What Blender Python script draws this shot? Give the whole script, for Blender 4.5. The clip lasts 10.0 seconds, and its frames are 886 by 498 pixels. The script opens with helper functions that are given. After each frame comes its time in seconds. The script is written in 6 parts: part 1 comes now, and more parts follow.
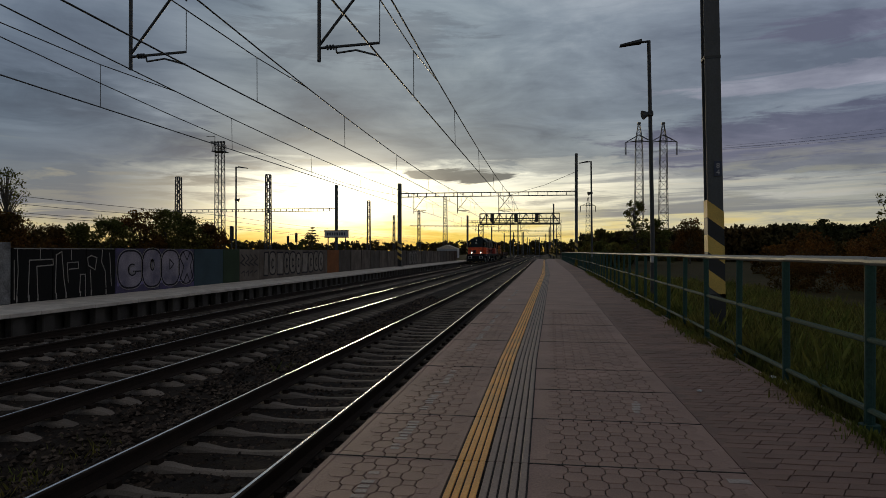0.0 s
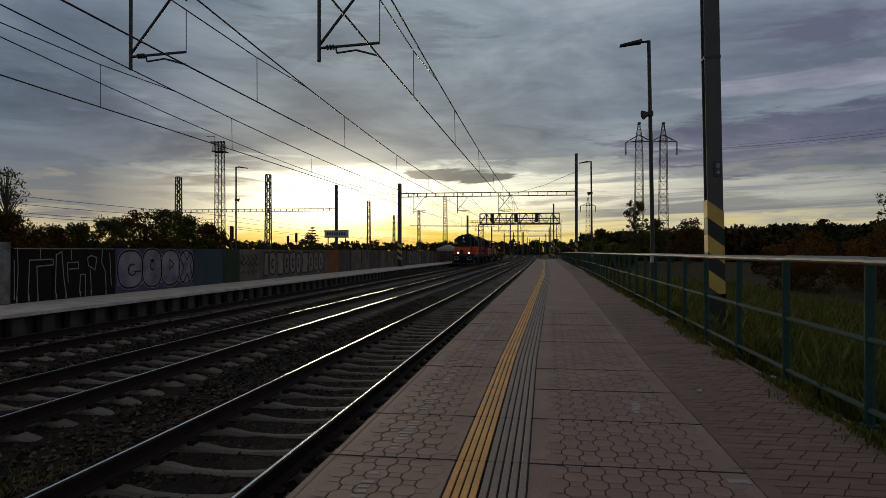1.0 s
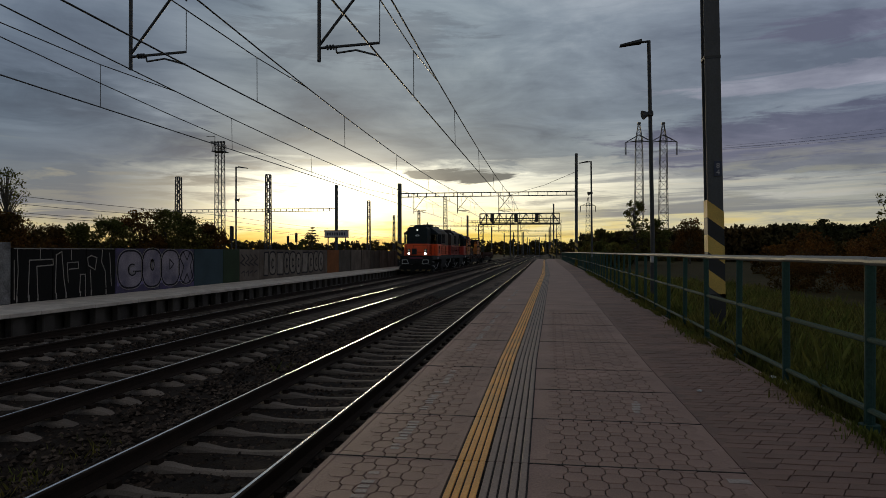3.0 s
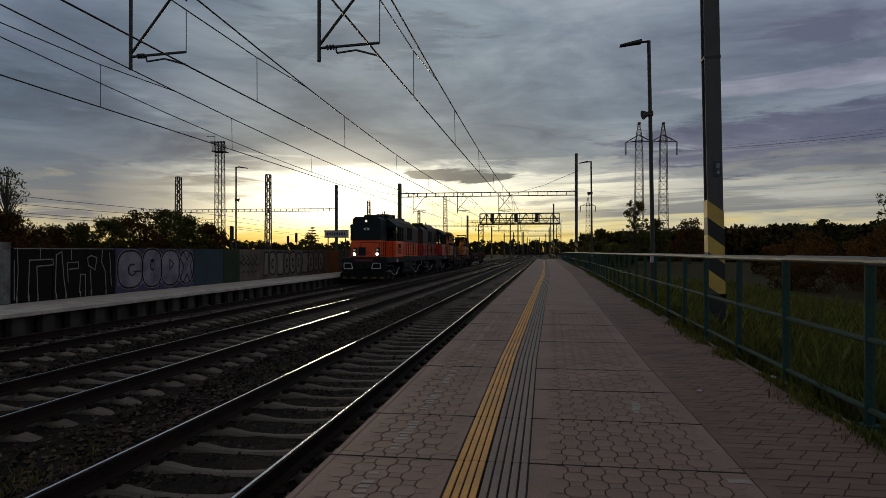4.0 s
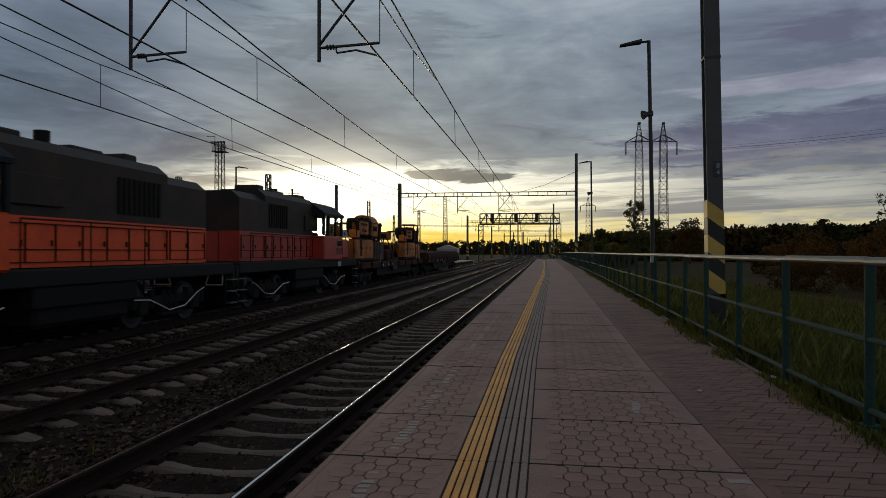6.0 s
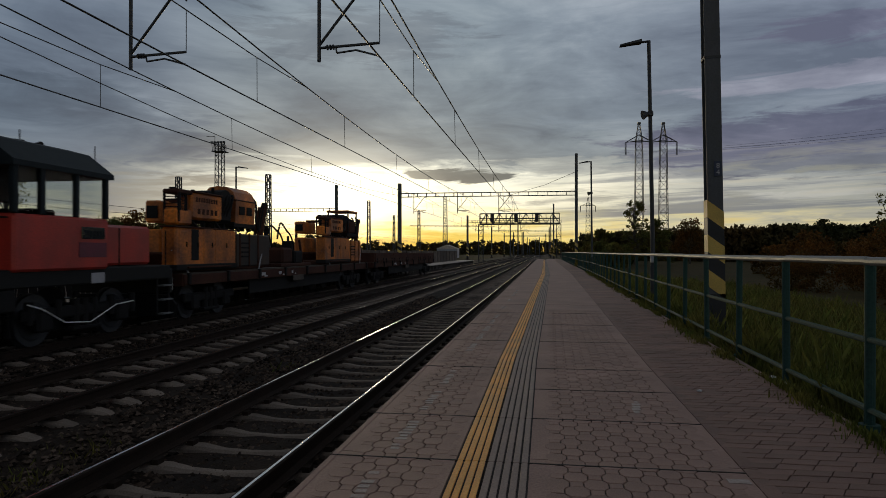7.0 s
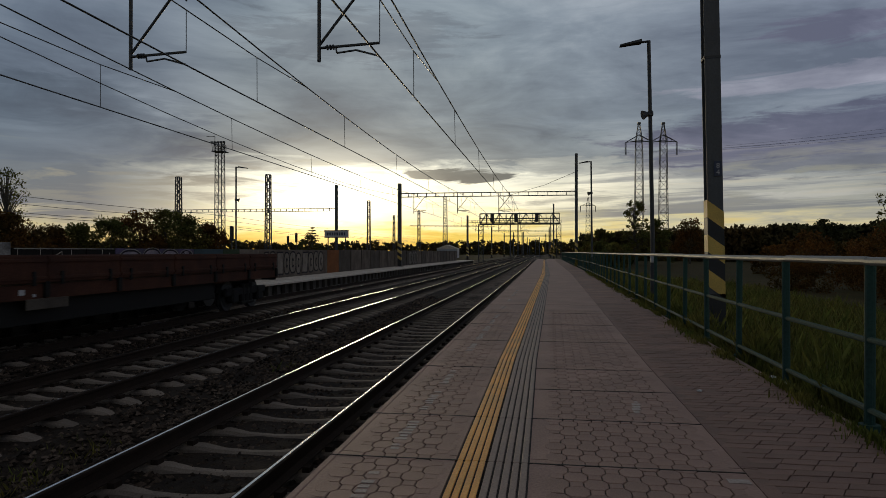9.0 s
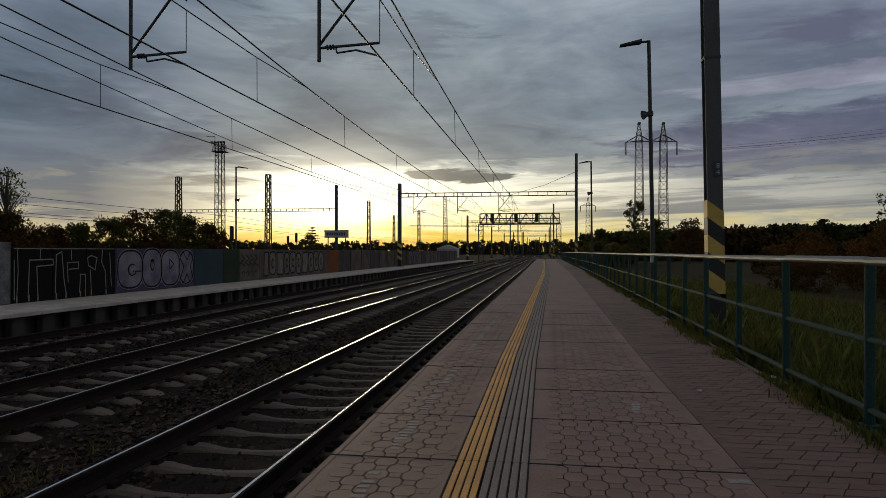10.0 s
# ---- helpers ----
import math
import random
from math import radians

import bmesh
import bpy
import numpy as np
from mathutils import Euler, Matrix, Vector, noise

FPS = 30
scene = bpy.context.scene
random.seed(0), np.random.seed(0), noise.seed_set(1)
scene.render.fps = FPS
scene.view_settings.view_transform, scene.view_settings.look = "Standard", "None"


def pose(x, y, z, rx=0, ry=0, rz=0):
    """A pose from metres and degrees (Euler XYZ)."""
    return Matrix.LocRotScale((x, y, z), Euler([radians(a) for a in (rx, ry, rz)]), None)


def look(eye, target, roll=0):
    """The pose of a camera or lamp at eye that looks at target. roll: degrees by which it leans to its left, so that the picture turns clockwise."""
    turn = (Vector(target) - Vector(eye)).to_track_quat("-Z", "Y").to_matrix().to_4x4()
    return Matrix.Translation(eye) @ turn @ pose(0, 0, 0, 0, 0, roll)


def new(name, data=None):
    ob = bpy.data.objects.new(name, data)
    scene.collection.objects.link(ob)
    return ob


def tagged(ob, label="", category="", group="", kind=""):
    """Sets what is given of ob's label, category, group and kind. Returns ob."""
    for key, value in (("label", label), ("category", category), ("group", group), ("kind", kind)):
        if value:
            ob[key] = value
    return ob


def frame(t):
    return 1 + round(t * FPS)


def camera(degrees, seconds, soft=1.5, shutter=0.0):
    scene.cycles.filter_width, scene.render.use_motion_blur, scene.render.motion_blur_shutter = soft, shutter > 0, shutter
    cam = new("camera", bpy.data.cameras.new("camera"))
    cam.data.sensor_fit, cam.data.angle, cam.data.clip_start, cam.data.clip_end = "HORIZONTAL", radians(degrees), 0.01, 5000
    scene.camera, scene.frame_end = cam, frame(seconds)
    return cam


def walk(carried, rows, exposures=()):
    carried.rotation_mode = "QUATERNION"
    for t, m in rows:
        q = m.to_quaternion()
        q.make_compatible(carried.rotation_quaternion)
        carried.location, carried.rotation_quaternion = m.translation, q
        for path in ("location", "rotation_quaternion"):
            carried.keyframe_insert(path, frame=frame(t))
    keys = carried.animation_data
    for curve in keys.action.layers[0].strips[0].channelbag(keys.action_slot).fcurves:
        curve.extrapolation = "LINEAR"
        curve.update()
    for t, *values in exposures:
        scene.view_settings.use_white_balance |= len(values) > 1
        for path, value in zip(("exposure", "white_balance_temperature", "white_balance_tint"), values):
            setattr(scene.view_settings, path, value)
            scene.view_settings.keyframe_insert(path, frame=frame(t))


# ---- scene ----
# The camera stands on a platform, 1.27 m over it; +y runs along the tracks, z = 0 is the platform.
cam = camera(66.3, 10.0, soft=0.55, shutter=0.12)
EYE = pose(0, 0, 1.27, 90.24, 0.0, 8.53)
walk(cam, [(0, EYE), (10, EYE)], exposures=[(0, 0.0), (4.6, 0.0), (5.5, 0.08), (7.0, 0.03), (8.0, 0.0), (10, 0.0)])
RAIL = -0.55                      # top of the rails
TRACKS = (-3.04, -6.7, -10.55)    # centre lines
PORTALS = (12.8, 65.5, 125.0, 183.0, 240.0)

# ---------------------------------------------------------------- light
SUN_AZ, SUN_EL = 17.5, 3.6        # degrees left of +y, degrees up


def sun_way():
    a, e = radians(SUN_AZ), radians(SUN_EL)
    return Vector((-math.sin(a) * math.cos(e), math.cos(a) * math.cos(e), math.sin(e)))


def make_world():
    """Dusk under a broken cloud deck: a clear yellow strip over the horizon round the low sun, grey-blue cloud above it."""
    w = bpy.data.worlds.new("dusk_sky")
    scene.world = w
    w.use_nodes = True
    nt = w.node_tree
    nt.nodes.clear()
    N, L = nt.nodes.new, nt.links.new

    def math_node(op, a, b=None, clamp=False):
        n = N("ShaderNodeMath")
        n.operation, n.use_clamp = op, clamp
        for i, s in enumerate((a, b)):
            if s is None:
                continue
            if isinstance(s, (int, float)):
                n.inputs[i].default_value = s
            else:
                L(s, n.inputs[i])
        return n.outputs[0]

    def ramp(fac, stops):
        n = N("ShaderNodeValToRGB")
        cr = n.color_ramp
        for i, (p, c) in enumerate(stops):
            e = cr.elements[i] if i < 2 else cr.elements.new(p)
            e.position, e.color = p, (*c, 1) if not isinstance(c, float) else (c, c, c, 1)
        L(fac, n.inputs[0])
        return n.outputs[0]

    def mix(fac, a, b, kind="MIX"):
        n = N("ShaderNodeMix")
        n.data_type, n.blend_type = "RGBA", kind
        for s, i in ((fac, 0), (a, 6), (b, 7)):
            if isinstance(s, (int, float)):
                n.inputs[i].default_value = s
            elif isinstance(s, tuple):
                n.inputs[i].default_value = (*s, 1)
            else:
                L(s, n.inputs[i])
        return n.outputs[2]

    def noise_node(vec, scale, detail, rough=0.55, dist=0.0):
        n = N("ShaderNodeTexNoise")
        n.inputs["Scale"].default_value, n.inputs["Detail"].default_value = scale, detail
        n.inputs["Roughness"].default_value, n.inputs["Distortion"].default_value = rough, dist
        L(vec, n.inputs["Vector"])
        return n.outputs["Fac"]

    tc = N("ShaderNodeTexCoord")
    rot = N("ShaderNodeVectorRotate")          # the sun's azimuth becomes +y
    rot.rotation_type = "Z_AXIS"
    rot.inputs["Angle"].default_value = -radians(SUN_AZ)
    L(tc.outputs["Generated"], rot.inputs["Vector"])
    sep = N("ShaderNodeSeparateXYZ")
    L(rot.outputs[0], sep.inputs[0])
    x, y, z = sep.outputs
    zc = math_node("MAXIMUM", z, 0.0)
    # cloud deck: seen at a slant, so that far cloud is drawn out into bands
    flat = math_node("ADD", zc, 0.10)
    comb = N("ShaderNodeCombineXYZ")
    L(math_node("DIVIDE", x, flat), comb.inputs[0])
    L(math_node("DIVIDE", y, flat), comb.inputs[1])
    deck = comb.outputs[0]
    big = noise_node(deck, 0.62, 5, 0.5, 0.5)
    fine = noise_node(deck, 1.7, 8, 0.6, 0.6)
    comb2 = N("ShaderNodeCombineXYZ")
    L(math_node("MULTIPLY", x, 2.2), comb2.inputs[0])
    L(math_node("MULTIPLY", y, 2.2), comb2.inputs[1])
    L(math_node("MULTIPLY", z, 17.0), comb2.inputs[2])
    bands = noise_node(comb2.outputs[0], 1.6, 6, 0.58, 0.5)
    wisps = noise_node(comb2.outputs[0], 4.2, 8, 0.62, 0.7)
    # sine of the azimuth from the sun, positive to its right, and a mask for the half of the sky before the camera
    side = math_node("DIVIDE", x, math_node("SQRT", math_node("ADD", math_node("MULTIPLY", x, x), math_node("MULTIPLY", y, y))))
    front = math_node("GREATER_THAN", y, 0.0)
    half = math_node("ADD", math_node("MULTIPLY", side, 0.5), 0.5)
    toward = math_node("MULTIPLY", front, ramp(half, [(0.34, 0.0), (0.385, 0.22), (0.44, 0.92), (0.50, 1.0), (0.60, 0.95), (0.67, 0.55), (0.76, 0.20), (0.98, 0.02)]))
    # a wobbled height, which frays the lower edge of the cloud deck
    wob = math_node("ADD", z, math_node("MULTIPLY", math_node("SUBTRACT", bands, 0.5), 0.05))
    wob = math_node("ADD", wob, math_node("MULTIPLY", math_node("SUBTRACT", wisps, 0.5), 0.085))
    near_sun = ramp(wob, [(0.0, (0.55, 0.36, 0.045)), (0.022, (0.82, 0.64, 0.15)), (0.045, (1.05, 0.95, 0.50)), (0.070, (1.25, 1.18, 0.86)),
                          (0.105, (1.15, 1.10, 0.88)), (0.117, (0.62, 0.62, 0.54)), (0.132, (0.25, 0.275, 0.28)),
                          (0.20, (0.195, 0.23, 0.26)), (0.36, (0.21, 0.25, 0.295)), (1.0, (0.115, 0.11, 0.105))])
    off_sun = ramp(wob, [(0.0, (0.45, 0.32, 0.09)), (0.020, (0.62, 0.50, 0.23)), (0.040, (0.46, 0.42, 0.29)),
                         (0.056, (0.165, 0.185, 0.205)), (0.15, (0.115, 0.145, 0.185)), (0.22, (0.16, 0.19, 0.24)),
                         (0.36, (0.185, 0.215, 0.27)), (1.0, (0.115, 0.11, 0.105))])
    col = mix(toward, off_sun, near_sun)
    # thin drawn-out layers of cloud
    comb3 = N("ShaderNodeCombineXYZ")
    L(math_node("MULTIPLY", x, 1.7), comb3.inputs[0])
    L(math_node("MULTIPLY", y, 1.7), comb3.inputs[1])
    L(math_node("MULTIPLY", math_node("SUBTRACT", z, math_node("MULTIPLY", side, 0.035)), 46.0), comb3.inputs[2])
    layers = noise_node(comb3.outputs[0], 1.5, 7, 0.6, 0.4)

    def bank(cx, cz, rx, rz, fray, color, most, soft=0.45):
        """A cloud bank of its own: an ellipse in azimuth and height, frayed by noise."""
        dx = math_node("DIVIDE", math_node("SUBTRACT", side, cx), rx)
        dz = math_node("DIVIDE", math_node("SUBTRACT", z, cz), rz)
        d = math_node("ADD", math_node("MULTIPLY", dx, dx), math_node("MULTIPLY", dz, dz))
        d = math_node("ADD", d, math_node("MULTIPLY", math_node("SUBTRACT", fine, 0.5), fray))
        d = math_node("ADD", d, math_node("MULTIPLY", math_node("SUBTRACT", wisps, 0.5), fray * 1.6))
        return mix(math_node("MULTIPLY", front, ramp(d, [(0.9 - soft, most), (0.9, 0.0)])), col, color)
    col = bank(0.178, 0.110, 0.085, 0.011, 3.4, (0.15, 0.168, 0.165), 1.0, 0.4)
    col = bank(-0.02, 0.128, 0.06, 0.006, 3.0, (0.24, 0.25, 0.23), 0.8)
    col = bank(0.66, 0.142, 0.32, 0.052, 1.6, (0.090, 0.098, 0.145), 1.0)
    col = bank(0.74, 0.275, 0.17, 0.024, 2.0, (0.16, 0.165, 0.225), 0.85)
    col = bank(0.63, 0.218, 0.22, 0.016, 1.8, (0.30, 0.305, 0.36), 0.8)
    col = bank(0.56, 0.075, 0.13, 0.006, 2.6, (0.42, 0.42, 0.39), 0.7)
    col = bank(0.34, 0.125, 0.10, 0.016, 2.4, (0.36, 0.37, 0.345), 0.7)
    col = bank(-0.34, 0.17, 0.18, 0.06, 2.2, (0.125, 0.155, 0.20), 0.8)
    col = bank(0.02, 0.30, 0.20, 0.04, 2.6, (0.155, 0.18, 0.215), 0.7)
    # pale and dark layers low on the right of the sun
    low = math_node("MULTIPLY", ramp(half, [(0.62, 0.0), (0.70, 1.0)]), ramp(z, [(0.012, 0.0), (0.03, 1.0), (0.10, 0.9), (0.15, 0.0)]))
    low = math_node("MULTIPLY", low, front)
    col = mix(math_node("MULTIPLY", low, ramp(layers, [(0.48, 0.0), (0.57, 0.9)])), col, (0.17, 0.185, 0.205))
    col = mix(math_node("MULTIPLY", low, ramp(layers, [(0.36, 0.6), (0.43, 0.0)])), col, (0.42, 0.40, 0.33))
    # light and dark cloud
    shade = math_node("ADD", math_node("MULTIPLY", big, 0.70), math_node("ADD", math_node("MULTIPLY", fine, 0.50), math_node("MULTIPLY", wisps, 0.10)))
    shade = ramp(shade, [(0.50, (0.56, 0.59, 0.66)), (0.63, (0.93, 0.96, 1.0)), (0.78, (1.55, 1.50, 1.45))])
    high = ramp(z, [(0.06, 0.10), (0.16, 1.0)])
    col = mix(high, col, mix(1.0, col, shade, "MULTIPLY"))
    # the deck is thicker on the sun's left than on its right
    col = mix(1.0, col, mix(high, (1.0, 1.0, 1.0), ramp(half, [(0.30, (0.79, 0.85, 0.88)), (0.50, (0.86, 0.91, 0.91)), (0.60, (1.14, 1.16, 1.12)), (0.72, (1.26, 1.24, 1.20)), (0.84, (1.18, 1.15, 1.17))])), "MULTIPLY")

    # dark streaks lying in the bright strip
    streak = ramp(math_node("ADD", math_node("MULTIPLY", bands, 0.55), math_node("MULTIPLY", wisps, 0.45)), [(0.53, 0.0), (0.60, 1.0)])
    zone = ramp(z, [(0.03, 0.0), (0.07, 0.55), (0.105, 0.85), (0.15, 0.0)])
    col = mix(math_node("MULTIPLY", streak, zone), col, (0.25, 0.25, 0.22))
    # glow of the veiled sun, wider than high
    sv = sun_way()
    dz = math_node("MULTIPLY", math_node("SUBTRACT", z, sv.z + 0.015), 1.7)
    dist = math_node("SQRT", math_node("ADD", math_node("MULTIPLY", x, x), math_node("MULTIPLY", dz, dz)))
    glow_f = math_node("MULTIPLY", ramp(dist, [(0.0, 1.0), (0.05, 0.6), (0.10, 0.22), (0.17, 0.0)]), front)
    col = mix(glow_f, col, mix(1.0, col, (1.2, 1.12, 0.85), "ADD"))
    # clear sky behind it all
    sky = N("ShaderNodeTexSky")
    sky.sky_type, sky.sun_disc = "NISHITA", False
    sky.sun_elevation, sky.sun_rotation = radians(SUN_EL), radians(-SUN_AZ)
    b1, b2, add, out = N("ShaderNodeBackground"), N("ShaderNodeBackground"), N("ShaderNodeAddShader"), N("ShaderNodeOutputWorld")
    L(col, b1.inputs[0])
    L(sky.outputs[0], b2.inputs[0])
    b1.inputs[1].default_value, b2.inputs[1].default_value = 1.0, 0.005
    L(b1.outputs[0], add.inputs[0])
    L(b2.outputs[0], add.inputs[1])
    L(add.outputs[0], out.inputs[0])


make_world()
sun_data = bpy.data.lights.new("sun", "SUN")
sun_data.energy, sun_data.angle, sun_data.color = 0.5, radians(10), (1.0, 0.80, 0.50)
new("sun", sun_data).matrix_world = look((0, 0, 30), Vector((0, 0, 30)) - sun_way())


# ---------------------------------------------------------------- materials
def mat(name, base, rough=0.7, metal=0.0, vary=0.25, scale=8.0, fine=60.0, bump=0.15, tint=None, per_piece=0.0, stain=None, spec=0.5):
    """A surface with stains at one scale and grain at another; tint: the colour of the stains."""
    m = bpy.data.materials.new(name)
    m.use_nodes = True
    nt = m.node_tree
    N, L = nt.nodes.new, nt.links.new
    b = nt.nodes["Principled BSDF"]
    b.inputs["Metallic"].default_value = metal
    b.inputs["Specular IOR Level"].default_value = spec
    tc = N("ShaderNodeTexCoord")
    n1, n2 = N("ShaderNodeTexNoise"), N("ShaderNodeTexNoise")
    n1.inputs["Scale"].default_value, n1.inputs["Detail"].default_value = scale, 6
    n2.inputs["Scale"].default_value, n2.inputs["Detail"].default_value = fine, 5
    for n in (n1, n2):
        L(tc.outputs["Object"], n.inputs["Vector"])
    r = N("ShaderNodeValToRGB")
    dark = tint or tuple(c * (1 - vary) for c in base)
    r.color_ramp.elements[0].position, r.color_ramp.elements[1].position = 0.36, 0.64
    r.color_ramp.elements[0].color, r.color_ramp.elements[1].color = (*dark, 1), (*base, 1)
    L(n1.outputs["Fac"], r.inputs[0])
    mx = N("ShaderNodeMix")
    mx.data_type, mx.blend_type = "RGBA", "MULTIPLY"
    mx.inputs[0].default_value = 1.0
    mr = N("ShaderNodeMapRange")
    mr.inputs["From Min"].default_value, mr.inputs["From Max"].default_value = 0.3, 0.7
    mr.inputs["To Min"].default_value, mr.inputs["To Max"].default_value = 1 - vary, 1 + vary * 0.6
    L(n2.outputs["Fac"], mr.inputs["Value"])
    L(r.outputs[0], mx.inputs[6])
    L(mr.outputs[0], mx.inputs[7])
    col = mx.outputs[2]
    if per_piece:
        info, geo = N("ShaderNodeObjectInfo"), N("ShaderNodeNewGeometry")
        ad, fr, mp, m2 = N("ShaderNodeMath"), N("ShaderNodeMath"), N("ShaderNodeMapRange"), N("ShaderNodeMix")
        ad.operation, fr.operation = "ADD", "FRACT"
        L(info.outputs["Random"], ad.inputs[0])
        L(geo.outputs["Random Per Island"], ad.inputs[1])
        L(ad.outputs[0], fr.inputs[0])
        mp.inputs["To Min"].default_value, mp.inputs["To Max"].default_value = 1 - per_piece, 1 + per_piece
        L(fr.outputs[0], mp.inputs["Value"])
        m2.data_type, m2.blend_type = "RGBA", "MULTIPLY"
        m2.inputs[0].default_value = 1.0
        L(col, m2.inputs[6])
        L(mp.outputs[0], m2.inputs[7])
        col = m2.outputs[2]
    L(col, b.inputs["Base Color"])
    rr = N("ShaderNodeMapRange")
    rr.inputs["To Min"].default_value, rr.inputs["To Max"].default_value = max(0.03, rough - 0.12), min(1, rough + 0.1)
    L(n1.outputs["Fac"], rr.inputs["Value"])
    if bump > 0 or metal < 1:
        L(rr.outputs[0], b.inputs["Roughness"])
    else:
        b.inputs["Roughness"].default_value = rough
    if bump:
        bp = N("ShaderNodeBump")
        bp.inputs["Strength"].default_value, bp.inputs["Distance"].default_value = bump, 0.02
        L(n2.outputs["Fac"], bp.inputs["Height"])
        L(bp.outputs[0], b.inputs["Normal"])
    return m


def leafy(m, share=0.4):
    """Lets light through thin leaves and blades."""
    nt = m.node_tree
    b = nt.nodes["Principled BSDF"]
    t, mx = nt.nodes.new("ShaderNodeBsdfTranslucent"), nt.nodes.new("ShaderNodeMixShader")
    nt.links.new(b.inputs["Base Color"].links[0].from_socket, t.inputs["Color"])
    mx.inputs[0].default_value = share
    nt.links.new(b.outputs[0], mx.inputs[1])
    nt.links.new(t.outputs[0], mx.inputs[2])
    nt.links.new(mx.outputs[0], nt.nodes["Material Output"].inputs["Surface"])


def glow(name, color, strength):
    m = bpy.data.materials.new(name)
    m.use_nodes = True
    b = m.node_tree.nodes["Principled BSDF"]
    b.inputs["Base Color"].default_value = (*color, 1)
    b.inputs["Emission Color"].default_value = (*color, 1)
    b.inputs["Emission Strength"].default_value = strength
    return m


def glass(name, color=(0.02, 0.025, 0.03), rough=0.08):
    m = mat(name, color, rough, 0.0, 0.1, 2, 20, 0.0)
    return m


M = dict(
    ballast=mat("ballast_stone", (0.098, 0.071, 0.053), 0.9, vary=0.45, scale=1.3, fine=45, bump=0.5, tint=(0.044, 0.031, 0.023), per_piece=0.95, spec=0.1),
    ground=mat("trackside_earth", (0.06, 0.048, 0.036), 0.95, vary=0.4, scale=0.6, fine=25, bump=0.5, tint=(0.03, 0.025, 0.016), spec=0.1),
    grass=mat("grass_blades", (0.105, 0.13, 0.028), 0.8, vary=0.35, scale=0.8, fine=8, bump=0, tint=(0.16, 0.135, 0.035), per_piece=0.45, spec=0.15),
    meadow=mat("meadow_ground", (0.055, 0.050, 0.018), 0.95, vary=0.4, scale=0.35, fine=12, bump=0.6, tint=(0.070, 0.050, 0.020), spec=0.05),
    concrete=mat("sleeper_concrete", (0.235, 0.185, 0.145), 0.85, vary=0.3, scale=3, fine=70, bump=0.3, tint=(0.17, 0.135, 0.108), per_piece=0.25, spec=0.25),
    edge=mat("platform_edge_concrete", (0.68, 0.58, 0.48), 0.8, vary=0.22, scale=2.5, fine=90, bump=0.2, tint=(0.50, 0.42, 0.345)),
    paver=mat("platform_paver_concrete", (0.355, 0.218, 0.167), 0.72, vary=0.22, scale=1.1, fine=110, bump=0.3, tint=(0.255, 0.152, 0.115), per_piece=0.09),
    brickpaver=mat("side_paver_concrete", (0.26, 0.152, 0.113), 0.78, vary=0.2, scale=1.2, fine=110, bump=0.3, tint=(0.175, 0.10, 0.074), per_piece=0.14),
    joint=mat("paver_joint_sand", (0.04, 0.03, 0.025), 0.95, vary=0.3, scale=4, fine=120, bump=0.3),
    slab=mat("far_platform_slab", (0.37, 0.228, 0.175), 0.72, vary=0.2, scale=1.1, fine=60, bump=0.25, tint=(0.275, 0.165, 0.126)),
    yellow=mat("tactile_yellow", (0.97, 0.45, 0.085), 0.6, vary=0.18, scale=2, fine=90, bump=0.15, tint=(0.74, 0.35, 0.075)),
    tactile=mat("tactile_grey", (0.30, 0.215, 0.175), 0.65, vary=0.2, scale=2, fine=90, bump=0.15),
    white=mat("worn_white_paint", (0.43, 0.36, 0.31), 0.7, vary=0.3, scale=9, fine=70, bump=0.1, tint=(0.37, 0.28, 0.24)),
    railside=mat("rail_rust", (0.030, 0.019, 0.013), 0.85, 0.0, vary=0.3, scale=3, fine=60, bump=0.2, spec=0.15),
    railtop=mat("rail_polished", (0.80, 0.78, 0.76), 0.17, 1.0, vary=0.08, scale=1.5, fine=30, bump=0.0),
    mast=mat("mast_grey_paint", (0.075, 0.08, 0.088), 0.6, vary=0.2, scale=1.2, fine=30, bump=0.08, tint=(0.05, 0.053, 0.058)),
    steel=mat("galvanised_steel", (0.20, 0.21, 0.21), 0.55, 0.5, vary=0.2, scale=4, fine=60, bump=0.05),
    dark=mat("dark_steel", (0.045, 0.047, 0.05), 0.55, 0.2, vary=0.25, scale=3, fine=50, bump=0.05),
    black=mat("stripe_black", (0.018, 0.018, 0.02), 0.6, vary=0.2, scale=3, fine=50, bump=0.05),
    stripe=mat("stripe_yellow", (0.66, 0.44, 0.10), 0.6, vary=0.2, scale=3, fine=50, bump=0.05),
    wire=mat("copper_wire", (0.05, 0.048, 0.045), 0.45, 0.6, vary=0.1, bump=0),
    teal=mat("railing_green_paint", (0.032, 0.076, 0.060), 0.78, vary=0.2, scale=3, fine=45, bump=0.06, tint=(0.026, 0.058, 0.05), spec=0.2),
    pillar=mat("pillar_concrete", (0.27, 0.265, 0.26), 0.85, vary=0.4, scale=2.2, fine=25, bump=0.3, tint=(0.11, 0.105, 0.10), spec=0.2),
    wallc=mat("wall_concrete", (0.10, 0.085, 0.07), 0.9, vary=0.3, scale=1.2, fine=40, bump=0.3, tint=(0.06, 0.05, 0.042), spec=0.2),
)


# ---------------------------------------------------------------- mesh helpers
def mesh_of(name, bm):
    me = bpy.data.meshes.new(name)
    bm.to_mesh(me)
    bm.free()
    return me


